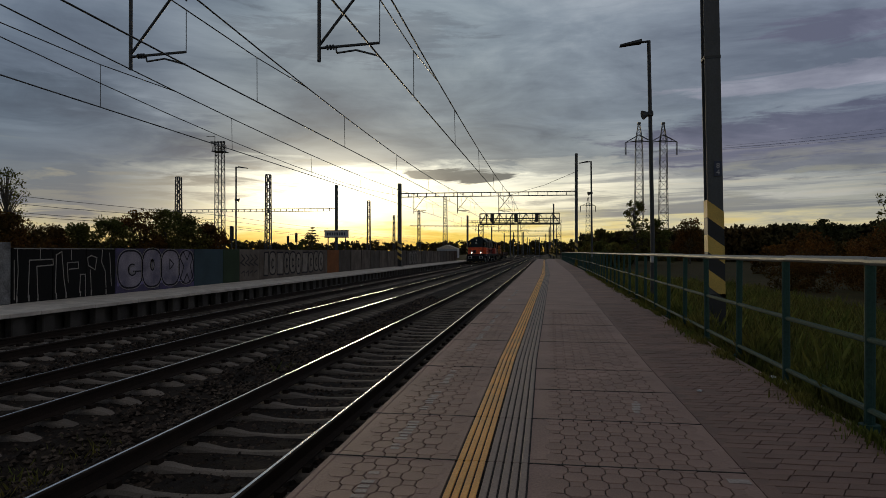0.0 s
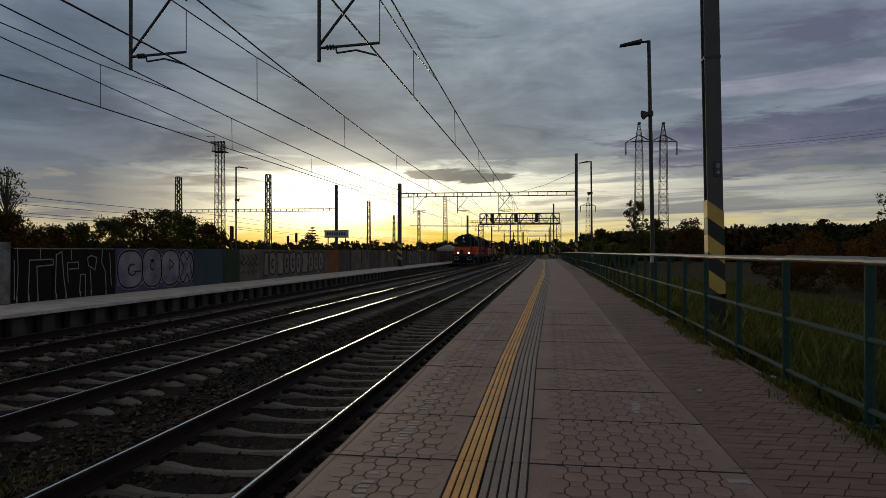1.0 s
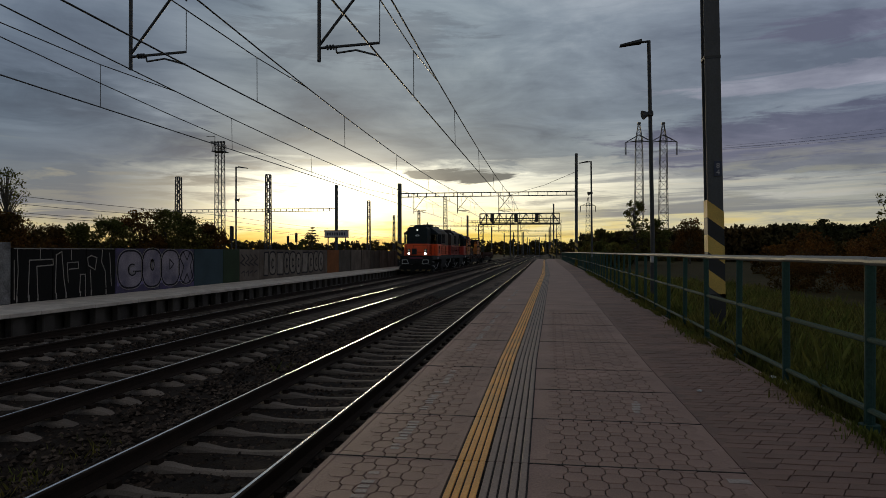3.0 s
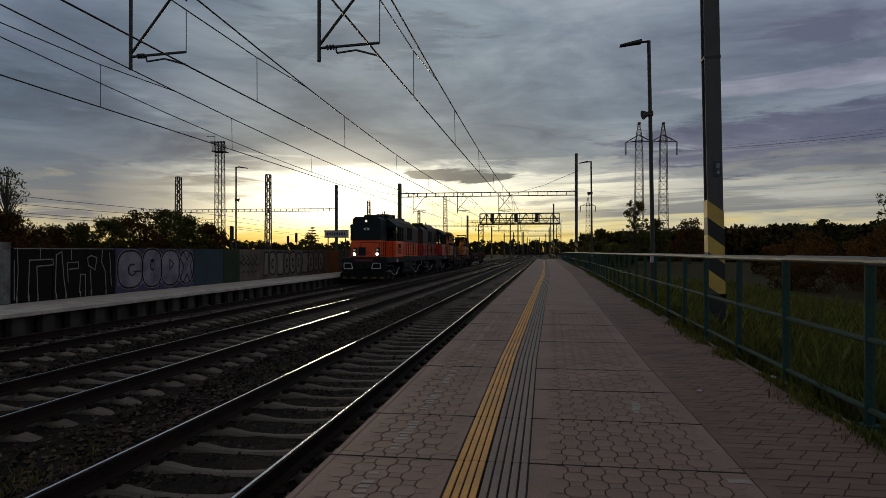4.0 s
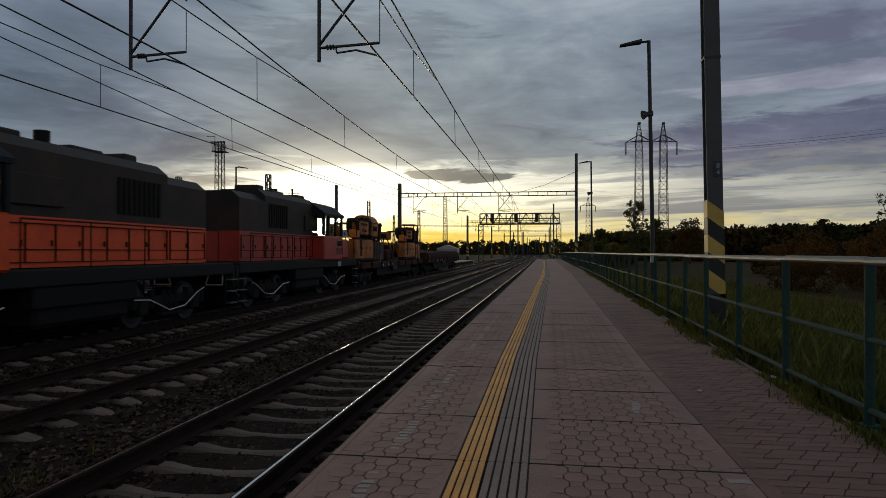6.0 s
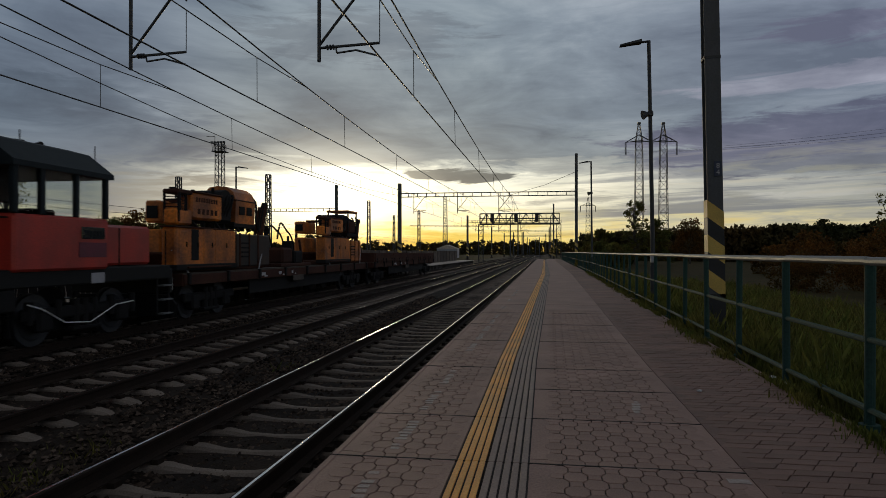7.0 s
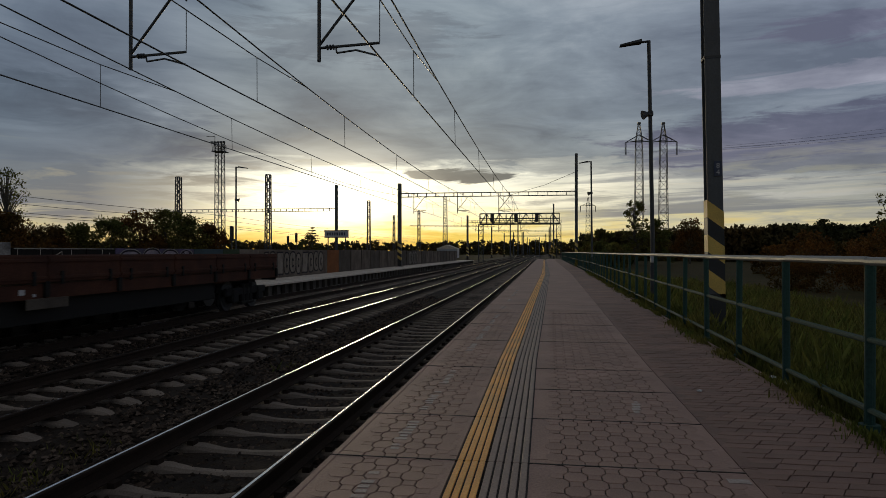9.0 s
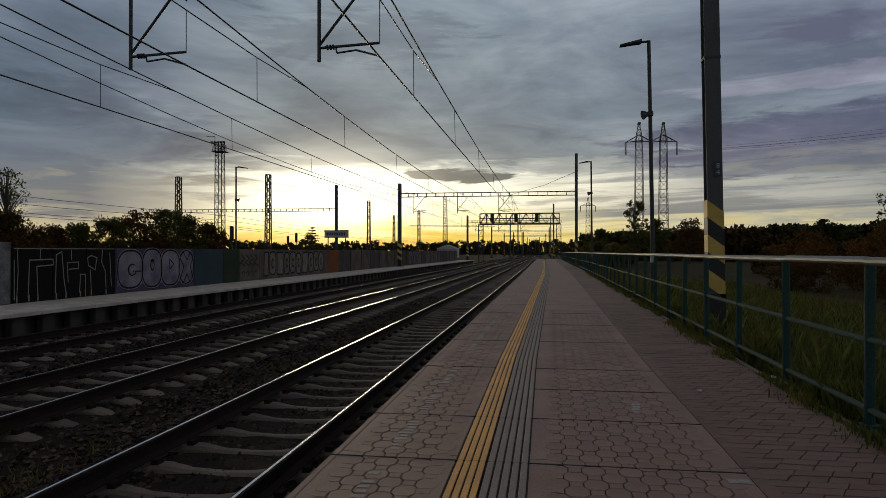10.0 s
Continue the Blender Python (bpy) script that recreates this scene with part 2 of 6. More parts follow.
def part(name, bm, material, parent=None, label="", m=None):
    """Links a bmesh (or a ready mesh) as one mesh object under a thing or a part."""
    me = bm if isinstance(bm, bpy.types.Mesh) else mesh_of(name, bm)
    if material and not me.materials:
        me.materials.append(material)
    ob = new(name, me)
    if parent:
        ob.parent = parent
    if m is not None:
        ob.matrix_basis = m
    if label:
        ob["label"] = label
    return ob


def box(bm, c, s, bevel=0.0, m=None):
    """A box round c with the sizes s, its edges bevelled."""
    r = bmesh.ops.create_cube(bm, size=1.0, matrix=(m or Matrix()) @ Matrix.Translation(c) @ Matrix.Diagonal((*s, 1)))
    if bevel:
        es = {e for v in r["verts"] for e in v.link_edges}
        bmesh.ops.bevel(bm, geom=list(es), offset=bevel, segments=1, affect="EDGES")
    return bm


def tube(bm, a, b, r, n=8, r2=None):
    a, b = Vector(a), Vector(b)
    d = b - a
    m = Matrix.Translation((a + b) / 2) @ d.to_track_quat("Z", "Y").to_matrix().to_4x4()
    bmesh.ops.create_cone(bm, cap_ends=True, segments=n, radius1=r, radius2=r if r2 is None else r2, depth=d.length, matrix=m)
    return bm


def B():
    return bmesh.new()


def strip_mesh(name, verts, faces):
    me = bpy.data.meshes.new(name)
    me.from_pydata(verts, [], faces)
    me.update()
    return me


def sweep(bm, profile, y0, y1):
    """A closed outline of (x, z) drawn out from y0 to y1."""
    n = len(profile)
    a = [bm.verts.new((x, y0, z)) for x, z in profile]
    b = [bm.verts.new((x, y1, z)) for x, z in profile]
    for i in range(n):
        bm.faces.new((a[i], a[(i + 1) % n], b[(i + 1) % n], b[i]))
    bm.faces.new(a[::-1])
    bm.faces.new(b)
    bmesh.ops.recalc_face_normals(bm, faces=bm.faces)
    return bm


def empty(name, m, label, category, group="", kind=""):
    e = new(name)
    e.matrix_basis = m
    e.empty_display_size = 0.2
    return tagged(e, label, category, group, kind)


# ---------------------------------------------------------------- ground and tracks
def make_ground():
    """One sheet from behind the camera to the horizon: trackbed level, a grassy bank beside the platform."""
    xs = [-2500, -700, -200, -80, -40, -24, -18, -12.8, -9, -5, -1.4, 2.25, 2.5, 3.0, 3.6, 4.5, 6, 9, 14, 25, 60, 200, 700, 2500]
    ys = [-60, -20, -5, 0, 3, 6, 9, 12, 16, 20, 26, 34, 45, 60, 80, 110, 150, 210, 320, 600, 1200, 2800]
    prof = {2.25: -0.12, 2.5: -0.10, 3.0: -0.12, 3.6: -0.18, 4.5: -0.3, 6: -0.5, 9: -0.8, 14: -0.95}
    verts, faces = [], []
    for j, y in enumerate(ys):
        for x in xs:
            z = prof.get(x, -1.1 if -13 < x < -1 else -0.85)
            if 2 < x < 15:
                z += 0.05 * math.sin(y * 1.7 + x)
            verts.append((x, y, z))
    n = len(xs)
    for j in range(len(ys) - 1):
        for i in range(n - 1):
            a = j * n + i
            faces.append((a, a + 1, a + n + 1, a + n))
    me = strip_mesh("ground", verts, faces)
    me.materials.append(M["ground"])
    me.materials.append(M["meadow"])
    for p in me.polygons:
        p.material_index = 1 if p.center.x > 2.2 or p.center.x < -16.5 else 0
    tagged(new("ground", me), "dark trackside earth with a rough grassy meadow beyond the platform", "ground", kind="structure")


def make_ballast():
    """The crushed-stone bed and its loose stones, densest near the platform."""
    rng = np.random.default_rng(4)
    xs = np.concatenate([np.arange(-12.2, -1.5, 0.22)])
    ys = np.concatenate([np.arange(-22, 1.5, 2.0), np.arange(1.5, 30, 0.3), np.arange(30, 90, 1.2), np.arange(90, 420, 8)])
    X, Y = np.meshgrid(xs, ys)
    Z = np.full_like(X, RAIL - 0.278) + rng.normal(0, 0.010, X.shape)
    for c in (-4.87, -8.6):
        Z -= 0.10 * np.exp(-((X - c) / 0.35) ** 2)
    Z[:, 0] = Z[:, -1] = -0.95
    n = len(xs)
    verts = np.stack([X, Y, Z], -1).reshape(-1, 3).tolist()
    faces = [(j * n + i, j * n + i + 1, (j + 1) * n + i + 1, (j + 1) * n + i) for j in range(len(ys) - 1) for i in range(n - 1)]
    me = strip_mesh("ballast_bed", verts, faces)
    me.materials.append(M["ballast"])
    bed = tagged(new("ballast_bed", me), "dark grey crushed-stone ballast between the tracks", "ballast", kind="stuff")
    # loose stones
    k = 42000
    y = 2.2 + 30 * rng.random(k) ** 1.6
    x = -12.0 + 10.4 * rng.random(k)
    r = 0.020 + 0.024 * rng.random(k)
    base = np.array([(1, 0, 0), (-1, 0, 0), (0, 1, 0), (0, -1, 0), (0, 0, 1), (0, 0, -1)], float)
    tri = np.array([(0, 2, 4), (2, 1, 4), (1, 3, 4), (3, 0, 4), (2, 0, 5), (1, 2, 5), (3, 1, 5), (0, 3, 5)])
    ang = rng.random(k) * 6.28
    V = base[None] * (0.7 + 0.6 * rng.random((k, 6, 1))) * r[:, None, None] * np.array([1.2, 1, 0.8])
    V = V + rng.normal(0, 0.004, V.shape)
    ca, sa = np.cos(ang)[:, None], np.sin(ang)[:, None]
    VX = V[..., 0] * ca - V[..., 1] * sa + 0.3 * V[..., 2]
    VY = V[..., 0] * sa + V[..., 1] * ca
    tr = np.min(np.abs(x[:, None] - np.array(TRACKS)), axis=1)
    pz = RAIL - 0.276 + np.where(tr > 1.3, 0.015, -0.012) - 0.10 * np.exp(-((x + 4.87) / 0.35) ** 2) - 0.10 * np.exp(-((x + 8.6) / 0.35) ** 2)
    P = np.stack([VX + x[:, None], VY + y[:, None], V[..., 2] + pz[:, None]], -1).reshape(-1, 3)
    F = (tri[None] + 6 * np.arange(k)[:, None, None]).reshape(-1, 3)
    me = strip_mesh("ballast_stones", P.tolist(), F.tolist())
    me.materials.append(M["ballast"])
    part("loose_stones", me, None, bed)["kind"] = "stuff"


def sleeper_mesh():
    """Concrete sleeper: raised, wide rail seats and a waisted, lower middle; chamfered flanks."""
    xs = [-1.16, -1.10, -0.93, -0.55, -0.3, 0, 0.3, 0.55, 0.93, 1.10, 1.16]
    top = [-0.075, -0.04, 0.0, 0.0, -0.036, -0.045, -0.036, 0.0, 0.0, -0.04, -0.075]
    half = [0.075, 0.095, 0.11, 0.10, 0.072, 0.066, 0.072, 0.10, 0.11, 0.095, 0.075]
    bm, rings = B(), []
    for x, t, h in zip(xs, top, half):
        rings.append([bm.verts.new(p) for p in ((x, -h - 0.02, -0.2), (x, -h, t - 0.03), (x, -h + 0.03, t), (x, h - 0.03, t), (x, h, t - 0.03), (x, h + 0.02, -0.2))])
    for a, b in zip(rings, rings[1:]):
        for i in range(5):
            bm.faces.new((a[i], b[i], b[i + 1], a[i + 1]))
    bm.faces.new(rings[0])
    bm.faces.new(rings[-1][::-1])
    bmesh.ops.recalc_face_normals(bm, faces=bm.faces)
    me = mesh_of("sleeper", bm)
    me.materials.append(M["concrete"])
    return me


RAILP = [(-0.075, -0.172), (0.075, -0.172), (0.075, -0.16), (0.012, -0.135), (0.010, -0.05), (0.035, -0.035), (0.036, -0.010), (0.030, -0.004), (0.013, 0), (-0.013, 0), (-0.030, -0.004), (-0.036, -0.010), (-0.035, -0.035), (-0.010, -0.05), (-0.012, -0.135), (-0.075, -0.16)]


def make_tracks():
    sl = sleeper_mesh()
    for c, SLEEP0, SLEEP in zip(TRACKS, (2.09, 1.85, 1.95), (0.66, 0.62, 0.62)):
        tr = empty("track", pose(c, 0, RAIL), "rusty steel rails with polished heads on concrete sleepers in ballast", "railway track", "tracks", "structure")
        for s in (-1, 1):
            bm = B()
            sweep(bm, [(x + s * 0.7535, z) for x, z in RAILP], -30, 500)
            me = mesh_of("rail", bm)
            me.materials.append(M["railside"])
            me.materials.append(M["railtop"])
            for p in me.polygons:
                p.material_index = 1 if p.normal.z > 0.995 and p.center.z > -0.02 else 0
            part("rail", me, None, tr)
        near = 90
        for i in range(near):
            part("sleeper", sl, None, tr, m=pose(random.uniform(-0.015, 0.015), SLEEP0 + SLEEP * i + random.uniform(-0.02, 0.02), -0.215, 0, 0, random.uniform(-0.6, 0.6)))
        vs = np.array([v.co[:] for v in sl.vertices])
        fs = [list(p.vertices) for p in sl.polygons]
        V, F = [], []
        for i in list(range(-35, 0)) + list(range(near, near + 330)):
            o = len(V)
            V += (vs + (0, SLEEP0 + SLEEP * i, -0.215)).tolist()
            F += [[a + o for a in f] for f in fs]
        me = strip_mesh("sleepers_far", V, F)
        me.materials.append(M["concrete"])
        part("far_sleepers", me, None, tr)["kind"] = "stuff"
        # spring clips and base plates on the rail seats near by
        bm = B()
        for i in range(26):
            y = SLEEP0 + SLEEP * i
            for s in (-1, 1):
                for q in (-0.11, 0.11):
                    box(bm, (s * 0.7535 + q, y, -0.19), (0.07, 0.11, 0.05))
        part("rail_fastenings", bm, M["railside"], tr)["kind"] = "stuff"



# ---------------------------------------------------------------- platforms
EDGE, SEAM, SIDE = -1.33, 1.14, 2.2


def bend(y):
    """The platform's inner side swings a little away from the track beyond 8 m."""
    return 0.012 * min(max(y - 8, 0), 32)


def bent(bm):
    """Shifts what lies inside the platform's straight edge by the bend."""
    for y in (8, 40):
        bmesh.ops.bisect_plane(bm, geom=bm.verts[:] + bm.edges[:] + bm.faces[:], plane_co=(0, y, 0), plane_no=(0, 1, 0))
    for v in bm.verts:
        v.co.x += bend(v.co.y) * min(max((v.co.x - EDGE - 0.06) / 0.8, 0), 1)
    return bm


def slab_piece(bm, outline, z=0.0, gap=0.0065, edge=0.003):
    """A paver with a chamfered top from its outline, shrunk by half the joint."""
    n = len(outline)
    xs, ys = [p for p, q in outline], [q for p, q in outline]
    cx, cy, hx, hy = (min(xs) + max(xs)) / 2, (min(ys) + max(ys)) / 2, (max(xs) - min(xs)) / 2, (max(ys) - min(ys)) / 2

    def ring(d, zz):
        return [bm.verts.new((cx + (p - cx) * (1 - d / hx), cy + (q - cy) * (1 - d / hy), zz)) for p, q in outline]
    a, b, c = ring(gap / 2, z - 0.012), ring(gap / 2, z - 0.003), ring(gap / 2 + edge, z)
    for i in range(n):
        j = (i + 1) % n
        bm.faces.new((a[i], a[j], b[j], b[i]))
        bm.faces.new((b[i], b[j], c[j], c[i]))
    bm.faces.new(c)


PX, PY = 0.212, 0.238       # pitch of the octagons along and across the platform
CUT = 0.039                 # half the side of the small square between them


def octagon(x, y):
    u, v = PX / 2 - CUT, PY / 2 - CUT
    return [(x - u, y - CUT), (x - CUT, y - v), (x + CUT, y - v), (x + u, y - CUT), (x + u, y + CUT), (x + CUT, y + v), (x - CUT, y + v), (x - u, y + CUT)]


def little_square(x, y):
    return [(x - CUT, y - CUT), (x + CUT, y - CUT), (x + CUT, y + CUT), (x - CUT, y + CUT)]


def slant_brick(x, y, w=0.2085, h=0.1035, s=0.026):
    """A brick with slanted ends."""
    return [(x - w / 2 - s, y - h / 2), (x + w / 2 - s, y - h / 2), (x + w / 2 + s, y + h / 2), (x - w / 2 + s, y + h / 2)]


def make_platform():
    bm = B()
    sweep(bm, [(EDGE + 0.046, -0.95), (SIDE + 0.06, -0.95), (SIDE + 0.06, -0.014), (EDGE + 0.046, -0.014)], -20, 116)
    plat = part("pavement", bent(bm), M["joint"])
    tagged(plat, "grey concrete-paved station platform with a yellow tactile strip", "platform", kind="structure")
    # edge blocks and face
    bm = B()
    for i in range(61):
        y = -19 + 2.2 * i
        box(bm, (EDGE + 0.022, y + 1.1, -0.062), (0.05, 2.19, 0.125), 0.008)
    part("platform_edge", bm, M["slab"], plat)
    bm = B()
    sweep(bm, [(EDGE + 0.035, -0.95), (EDGE + 0.045, -0.95), (EDGE + 0.045, -0.13), (EDGE + 0.035, -0.13)], -20, 116)
    part("platform_face", bm, M["wallc"], plat)
    bm = B()
    box(bm, (SIDE + 0.03, 48, -0.05), (0.08, 136, 0.1), 0.006)
    part("kerb", bent(bm), M["brickpaver"], plat)
    # far plain paving
    for x0, x1, m in ((EDGE + 0.05, -0.54, "slab"), (-0.09, SEAM, "slab"), (SEAM + 0.004, SIDE - 0.01, "brickpaver")):
        bm = B()
        for k in range(10):
            box(bm, ((x0 + x1) / 2, -19 + 2.2 * k, -0.009), (x1 - x0, 2.18, 0.016))
        y = 14.95
        while y < 114:
            s = 2.2 if y < 60 else 20
            box(bm, ((x0 + x1) / 2, y + s / 2, -0.008), (x1 - x0, s - 0.02, 0.016))
            y += s
        part("far_paving", bent(bm), M[m], plat)["kind"] = "stuff"
    # tactile strip: ribs in short lengths
    def ribs(x0, n, w, m, name):
        bm, y = B(), -19.0
        while y < 110:
            s = 1.1 if y < 30 else 10
            for i in range(n):
                box(bm, (x0 + (i + 0.5) * w, y + s / 2, -0.004), (w * 0.76, s - 0.006, 0.018), 0.003 if y < 14 else 0)
            y += s
        part(name, bent(bm), M[m], plat)
        bm = B()
        box(bm, (x0 + n * w / 2, 46, -0.008), (n * w + 0.01, 130, 0.01))
        part("strip_bed", bent(bm), M["joint"], plat)
    ribs(-0.53, 4, 0.045, "yellow", "tactile_yellow_strip")
    ribs(-0.345, 5, 0.05, "tactile", "tactile_grey_strip")
    # plain borders that close the paver fields, and the joints between the slabs
    for x, w in ((-0.61, 0.14), (-0.015, 0.15), (SEAM - 0.078, 0.15), (SEAM + 0.05, 0.092), (EDGE + 0.1, 0.1)):
        bm = B()
        for i in range(-1, 7):
            box(bm, (x, 3.1 + 2.2 * i, -0.0092), (w, 2.19, 0.016))
        part("border_slab", bent(bm), M["brickpaver" if x > SEAM else "slab"], plat)
    bm = B()
    for y in [3.0, 4.11] + [5.22 + 2.25 * k for k in range(6)]:
        box(bm, ((EDGE + SEAM) / 2, y, -0.0055), (SEAM - EDGE, 0.013, 0.016))
    box(bm, ((SEAM - 0.09) / 2, 6.34, -0.0055), (SEAM + 0.09, 0.011, 0.016))
    part("slab_joint", bent(bm), M["joint"], plat)
    # worn white dashes along the warning line
    rng = random.Random(8)
    bm, y = B(), 3.2
    while y < 24:
        for i in range(10):
            if rng.random() < 0.85:
                box(bm, (-0.965 + rng.uniform(-0.008, 0.008), y + i * 0.075, 0.0012), (rng.uniform(0.05, 0.10), 0.045, 0.003))
        y += rng.choice((1.1, 1.1, 2.2))
    for i in range(5):
        box(bm, (0.72 + 0.01 * i, 5.55 + 0.09 * i, 0.0012), (rng.uniform(0.03, 0.07), 0.07, 0.003))
    box(bm, (1.06, 3.95, 0.0025), (0.12, 0.07, 0.003))
    part("worn_white_dashes", bent(bm), M["white"], plat)


def make_pavers():
    """Pavers one by one: the nearest are pieces, the rest is joined."""
    plat = bpy.data.objects["pavement"]
    shapes = {}
    for name, outline, m in (("paver", octagon(0, 0), "paver"), ("square_paver", little_square(0, 0), "paver"), ("brick_paver", slant_brick(0, 0), "brickpaver")):
        bm = B()
        slab_piece(bm, outline)
        shapes[name] = mesh_of(name, bm)
        shapes[name].materials.append(M[m])
    rest, count = B(), {"paver": 0, "square_paver": 0}
    for x0, x1 in ((EDGE + 0.06, -0.56), (-0.04, SEAM - 0.01)):
        for j in range(int(13.2 / (PY / 2))):
            y = 2.0 + PY / 2 * j
            k = 0
            while x0 + PX / 2 * k < x1 + 0.02:
                x = x0 + PX / 2 * k
                big = (j + k) % 2 == 0
                k += 1
                reach = PX / 2 - CUT if big else CUT
                if x - reach < x0 - 0.035 or x + reach > x1 + 0.012:
                    continue
                name = "paver" if big else "square_paver"
                if 3.3 < y < 6.2 and count[name] < 300:
                    count[name] += 1
                    part(name, shapes[name], None, plat, m=pose(x, y, random.uniform(-0.0015, 0.0015), random.uniform(-0.35, 0.35), random.uniform(-0.35, 0.35)))
                else:
                    slab_piece(rest, octagon(x, y) if big else little_square(x, y), random.uniform(-0.002, 0.001))
    part("further_pavers", bent(rest), M["paver"], plat)["kind"] = "stuff"
    rest, n = B(), 0
    for j in range(int(15 / 0.104)):
        for i in range(5):
            x = SEAM + 0.115 + 0.2085 * i + (0.062 if j % 2 else 0.0)
            y = 2.0 + 0.1035 * j
            if 4.0 < y < 8 and n < 290:
                n += 1
                part("brick_paver", shapes["brick_paver"], None, plat, m=pose(x, y, random.uniform(-0.003, 0.002), random.uniform(-0.6, 0.6), random.uniform(-0.6, 0.6)))
            else:
                slab_piece(rest, slant_brick(x, y), random.uniform(-0.003, 0.001))
    part("further_brick_pavers", bent(rest), M["brickpaver"], plat)["kind"] = "stuff"


LEFT_Z, LEFT_EDGE, WALL_X = -0.17, -12.2, -14.6


def make_left_platform():
    bm = B()
    sweep(bm, [(WALL_X - 1.0, -0.95), (LEFT_EDGE - 0.5, -0.95), (LEFT_EDGE - 0.5, LEFT_Z - 0.1), (WALL_X - 1.0, LEFT_Z - 0.1)], -20, 118)
    p = tagged(part("pavement", bm, M["wallc"]), "low old platform with pale worn concrete top slabs", "platform", kind="structure")
    bm, y = B(), -20
    while y < 118:
        box(bm, ((WALL_X + LEFT_EDGE) / 2, y + 0.5, LEFT_Z - 0.05 + random.uniform(-0.004, 0.004)), (LEFT_EDGE - WALL_X, 0.99, 0.1), 0.01)
        y += 1.0
    part("top_slabs", bm, M["edge"], p)["kind"] = "stuff"
    # supporting blocks under the edge
    bm, y = B(), -20
    while y < 118:
        box(bm, (LEFT_EDGE - 0.30, y + 0.5, -0.62), (0.2, 0.42, 0.7), 0.02)
        y += 1.0
    part("support_blocks", bm, M["wallc"], p)["kind"] = "stuff"


make_ground()
make_ballast()
make_tracks()
make_platform()
make_left_platform()

# ---------------------------------------------------------------- masts, portals and wires
M.update(
    wornstripe=mat("worn_warning_paint", (0.30, 0.20, 0.06), 0.75, vary=0.4, scale=9, fine=50, bump=0.05, tint=(0.05, 0.04, 0.025)),
    red=mat("loco_orange_paint", (0.90, 0.098, 0.014), 0.42, vary=0.16, scale=1.5, fine=30, bump=0.03, tint=(0.72, 0.075, 0.012)),
    deepred=mat("loco_red_paint", (0.52, 0.045, 0.028), 0.45, vary=0.2, scale=1.5, fine=30, bump=0.03, tint=(0.34, 0.035, 0.025)),
    slate=mat("loco_slate_paint", (0.015, 0.023, 0.027), 0.68, vary=0.25, scale=1.5, fine=30, bump=0.03, spec=0.22),
    soot=mat("loco_soot_black", (0.012, 0.0115, 0.011), 0.8, vary=0.3, scale=2, fine=40, bump=0.08, spec=0.25),
    frame=mat("loco_frame_grey", (0.016, 0.017, 0.016), 0.75, vary=0.25, scale=2, fine=40, bump=0.06, spec=0.25),
    machine=mat("machine_yellow", (0.80, 0.23, 0.018), 0.55, vary=0.4, scale=0.9, fine=14, bump=0.08, tint=(0.22, 0.065, 0.014)),
    # the long bonnets' warm brown: a veil of lens flare put into the colour
    hoodbrown=mat("bonnet_brown", (0.050, 0.032, 0.022), 0.6, vary=0.3, scale=1.2, fine=30, bump=0.04, tint=(0.018, 0.017, 0.017), spec=0.3),
    rust=mat("wagon_brown", (0.075, 0.030, 0.018), 0.85, vary=0.3, scale=1.4, fine=40, bump=0.1, tint=(0.045, 0.018, 0.012), spec=0.2),
    plank=mat("wagon_planks", (0.07, 0.05, 0.035), 0.9, vary=0.3, scale=2.0, fine=40, bump=0.2),
    pane=glass("dark_glass"),
    lampglow=glow("headlight_glow", (1.0, 0.95, 0.88), 6.0),
    chrome=mat("lamp_reflector", (0.7, 0.7, 0.7), 0.25, 1.0, vary=0.1, bump=0),
    signwhite=mat("sign_white", (0.42, 0.42, 0.44), 0.6, vary=0.12, scale=3, fine=40, bump=0.02),
    signdark=mat("sign_dark_print", (0.03, 0.04, 0.08), 0.6, vary=0.1, bump=0),
    leaf=mat("leaf_green", (0.085, 0.105, 0.028), 0.75, vary=0.3, scale=0.5, fine=5, bump=0, tint=(0.13, 0.10, 0.025), per_piece=0.45, spec=0.1),
    autumn=mat("leaf_autumn", (0.15, 0.065, 0.016), 0.75, vary=0.35, scale=0.4, fine=5, bump=0, tint=(0.075, 0.05, 0.015), per_piece=0.45, spec=0.1),
    wood=mat("far_leaf_dark", (0.05, 0.056, 0.022), 0.85, vary=0.35, scale=0.05, fine=1.0, bump=0, tint=(0.09, 0.055, 0.02), per_piece=0.4, spec=0.1),
    bark=mat("bark", (0.10, 0.085, 0.07), 0.9, vary=0.35, scale=3, fine=20, bump=0.3),
)


for m in (M["grass"], M["leaf"], M["autumn"]):
    leafy(m)


def text_mesh(word, size):
    """A word in the built-in font as a thin mesh, centred on its baseline."""
    cu = bpy.data.curves.new("figure", "FONT")
    cu.body, cu.size, cu.extrude, cu.align_x, cu.resolution_u = word, size, 0.002, "CENTER", 3
    ob = bpy.data.objects.new("figure", cu)
    me = bpy.data.meshes.new_from_object(ob)
    bpy.data.objects.remove(ob)
    return me


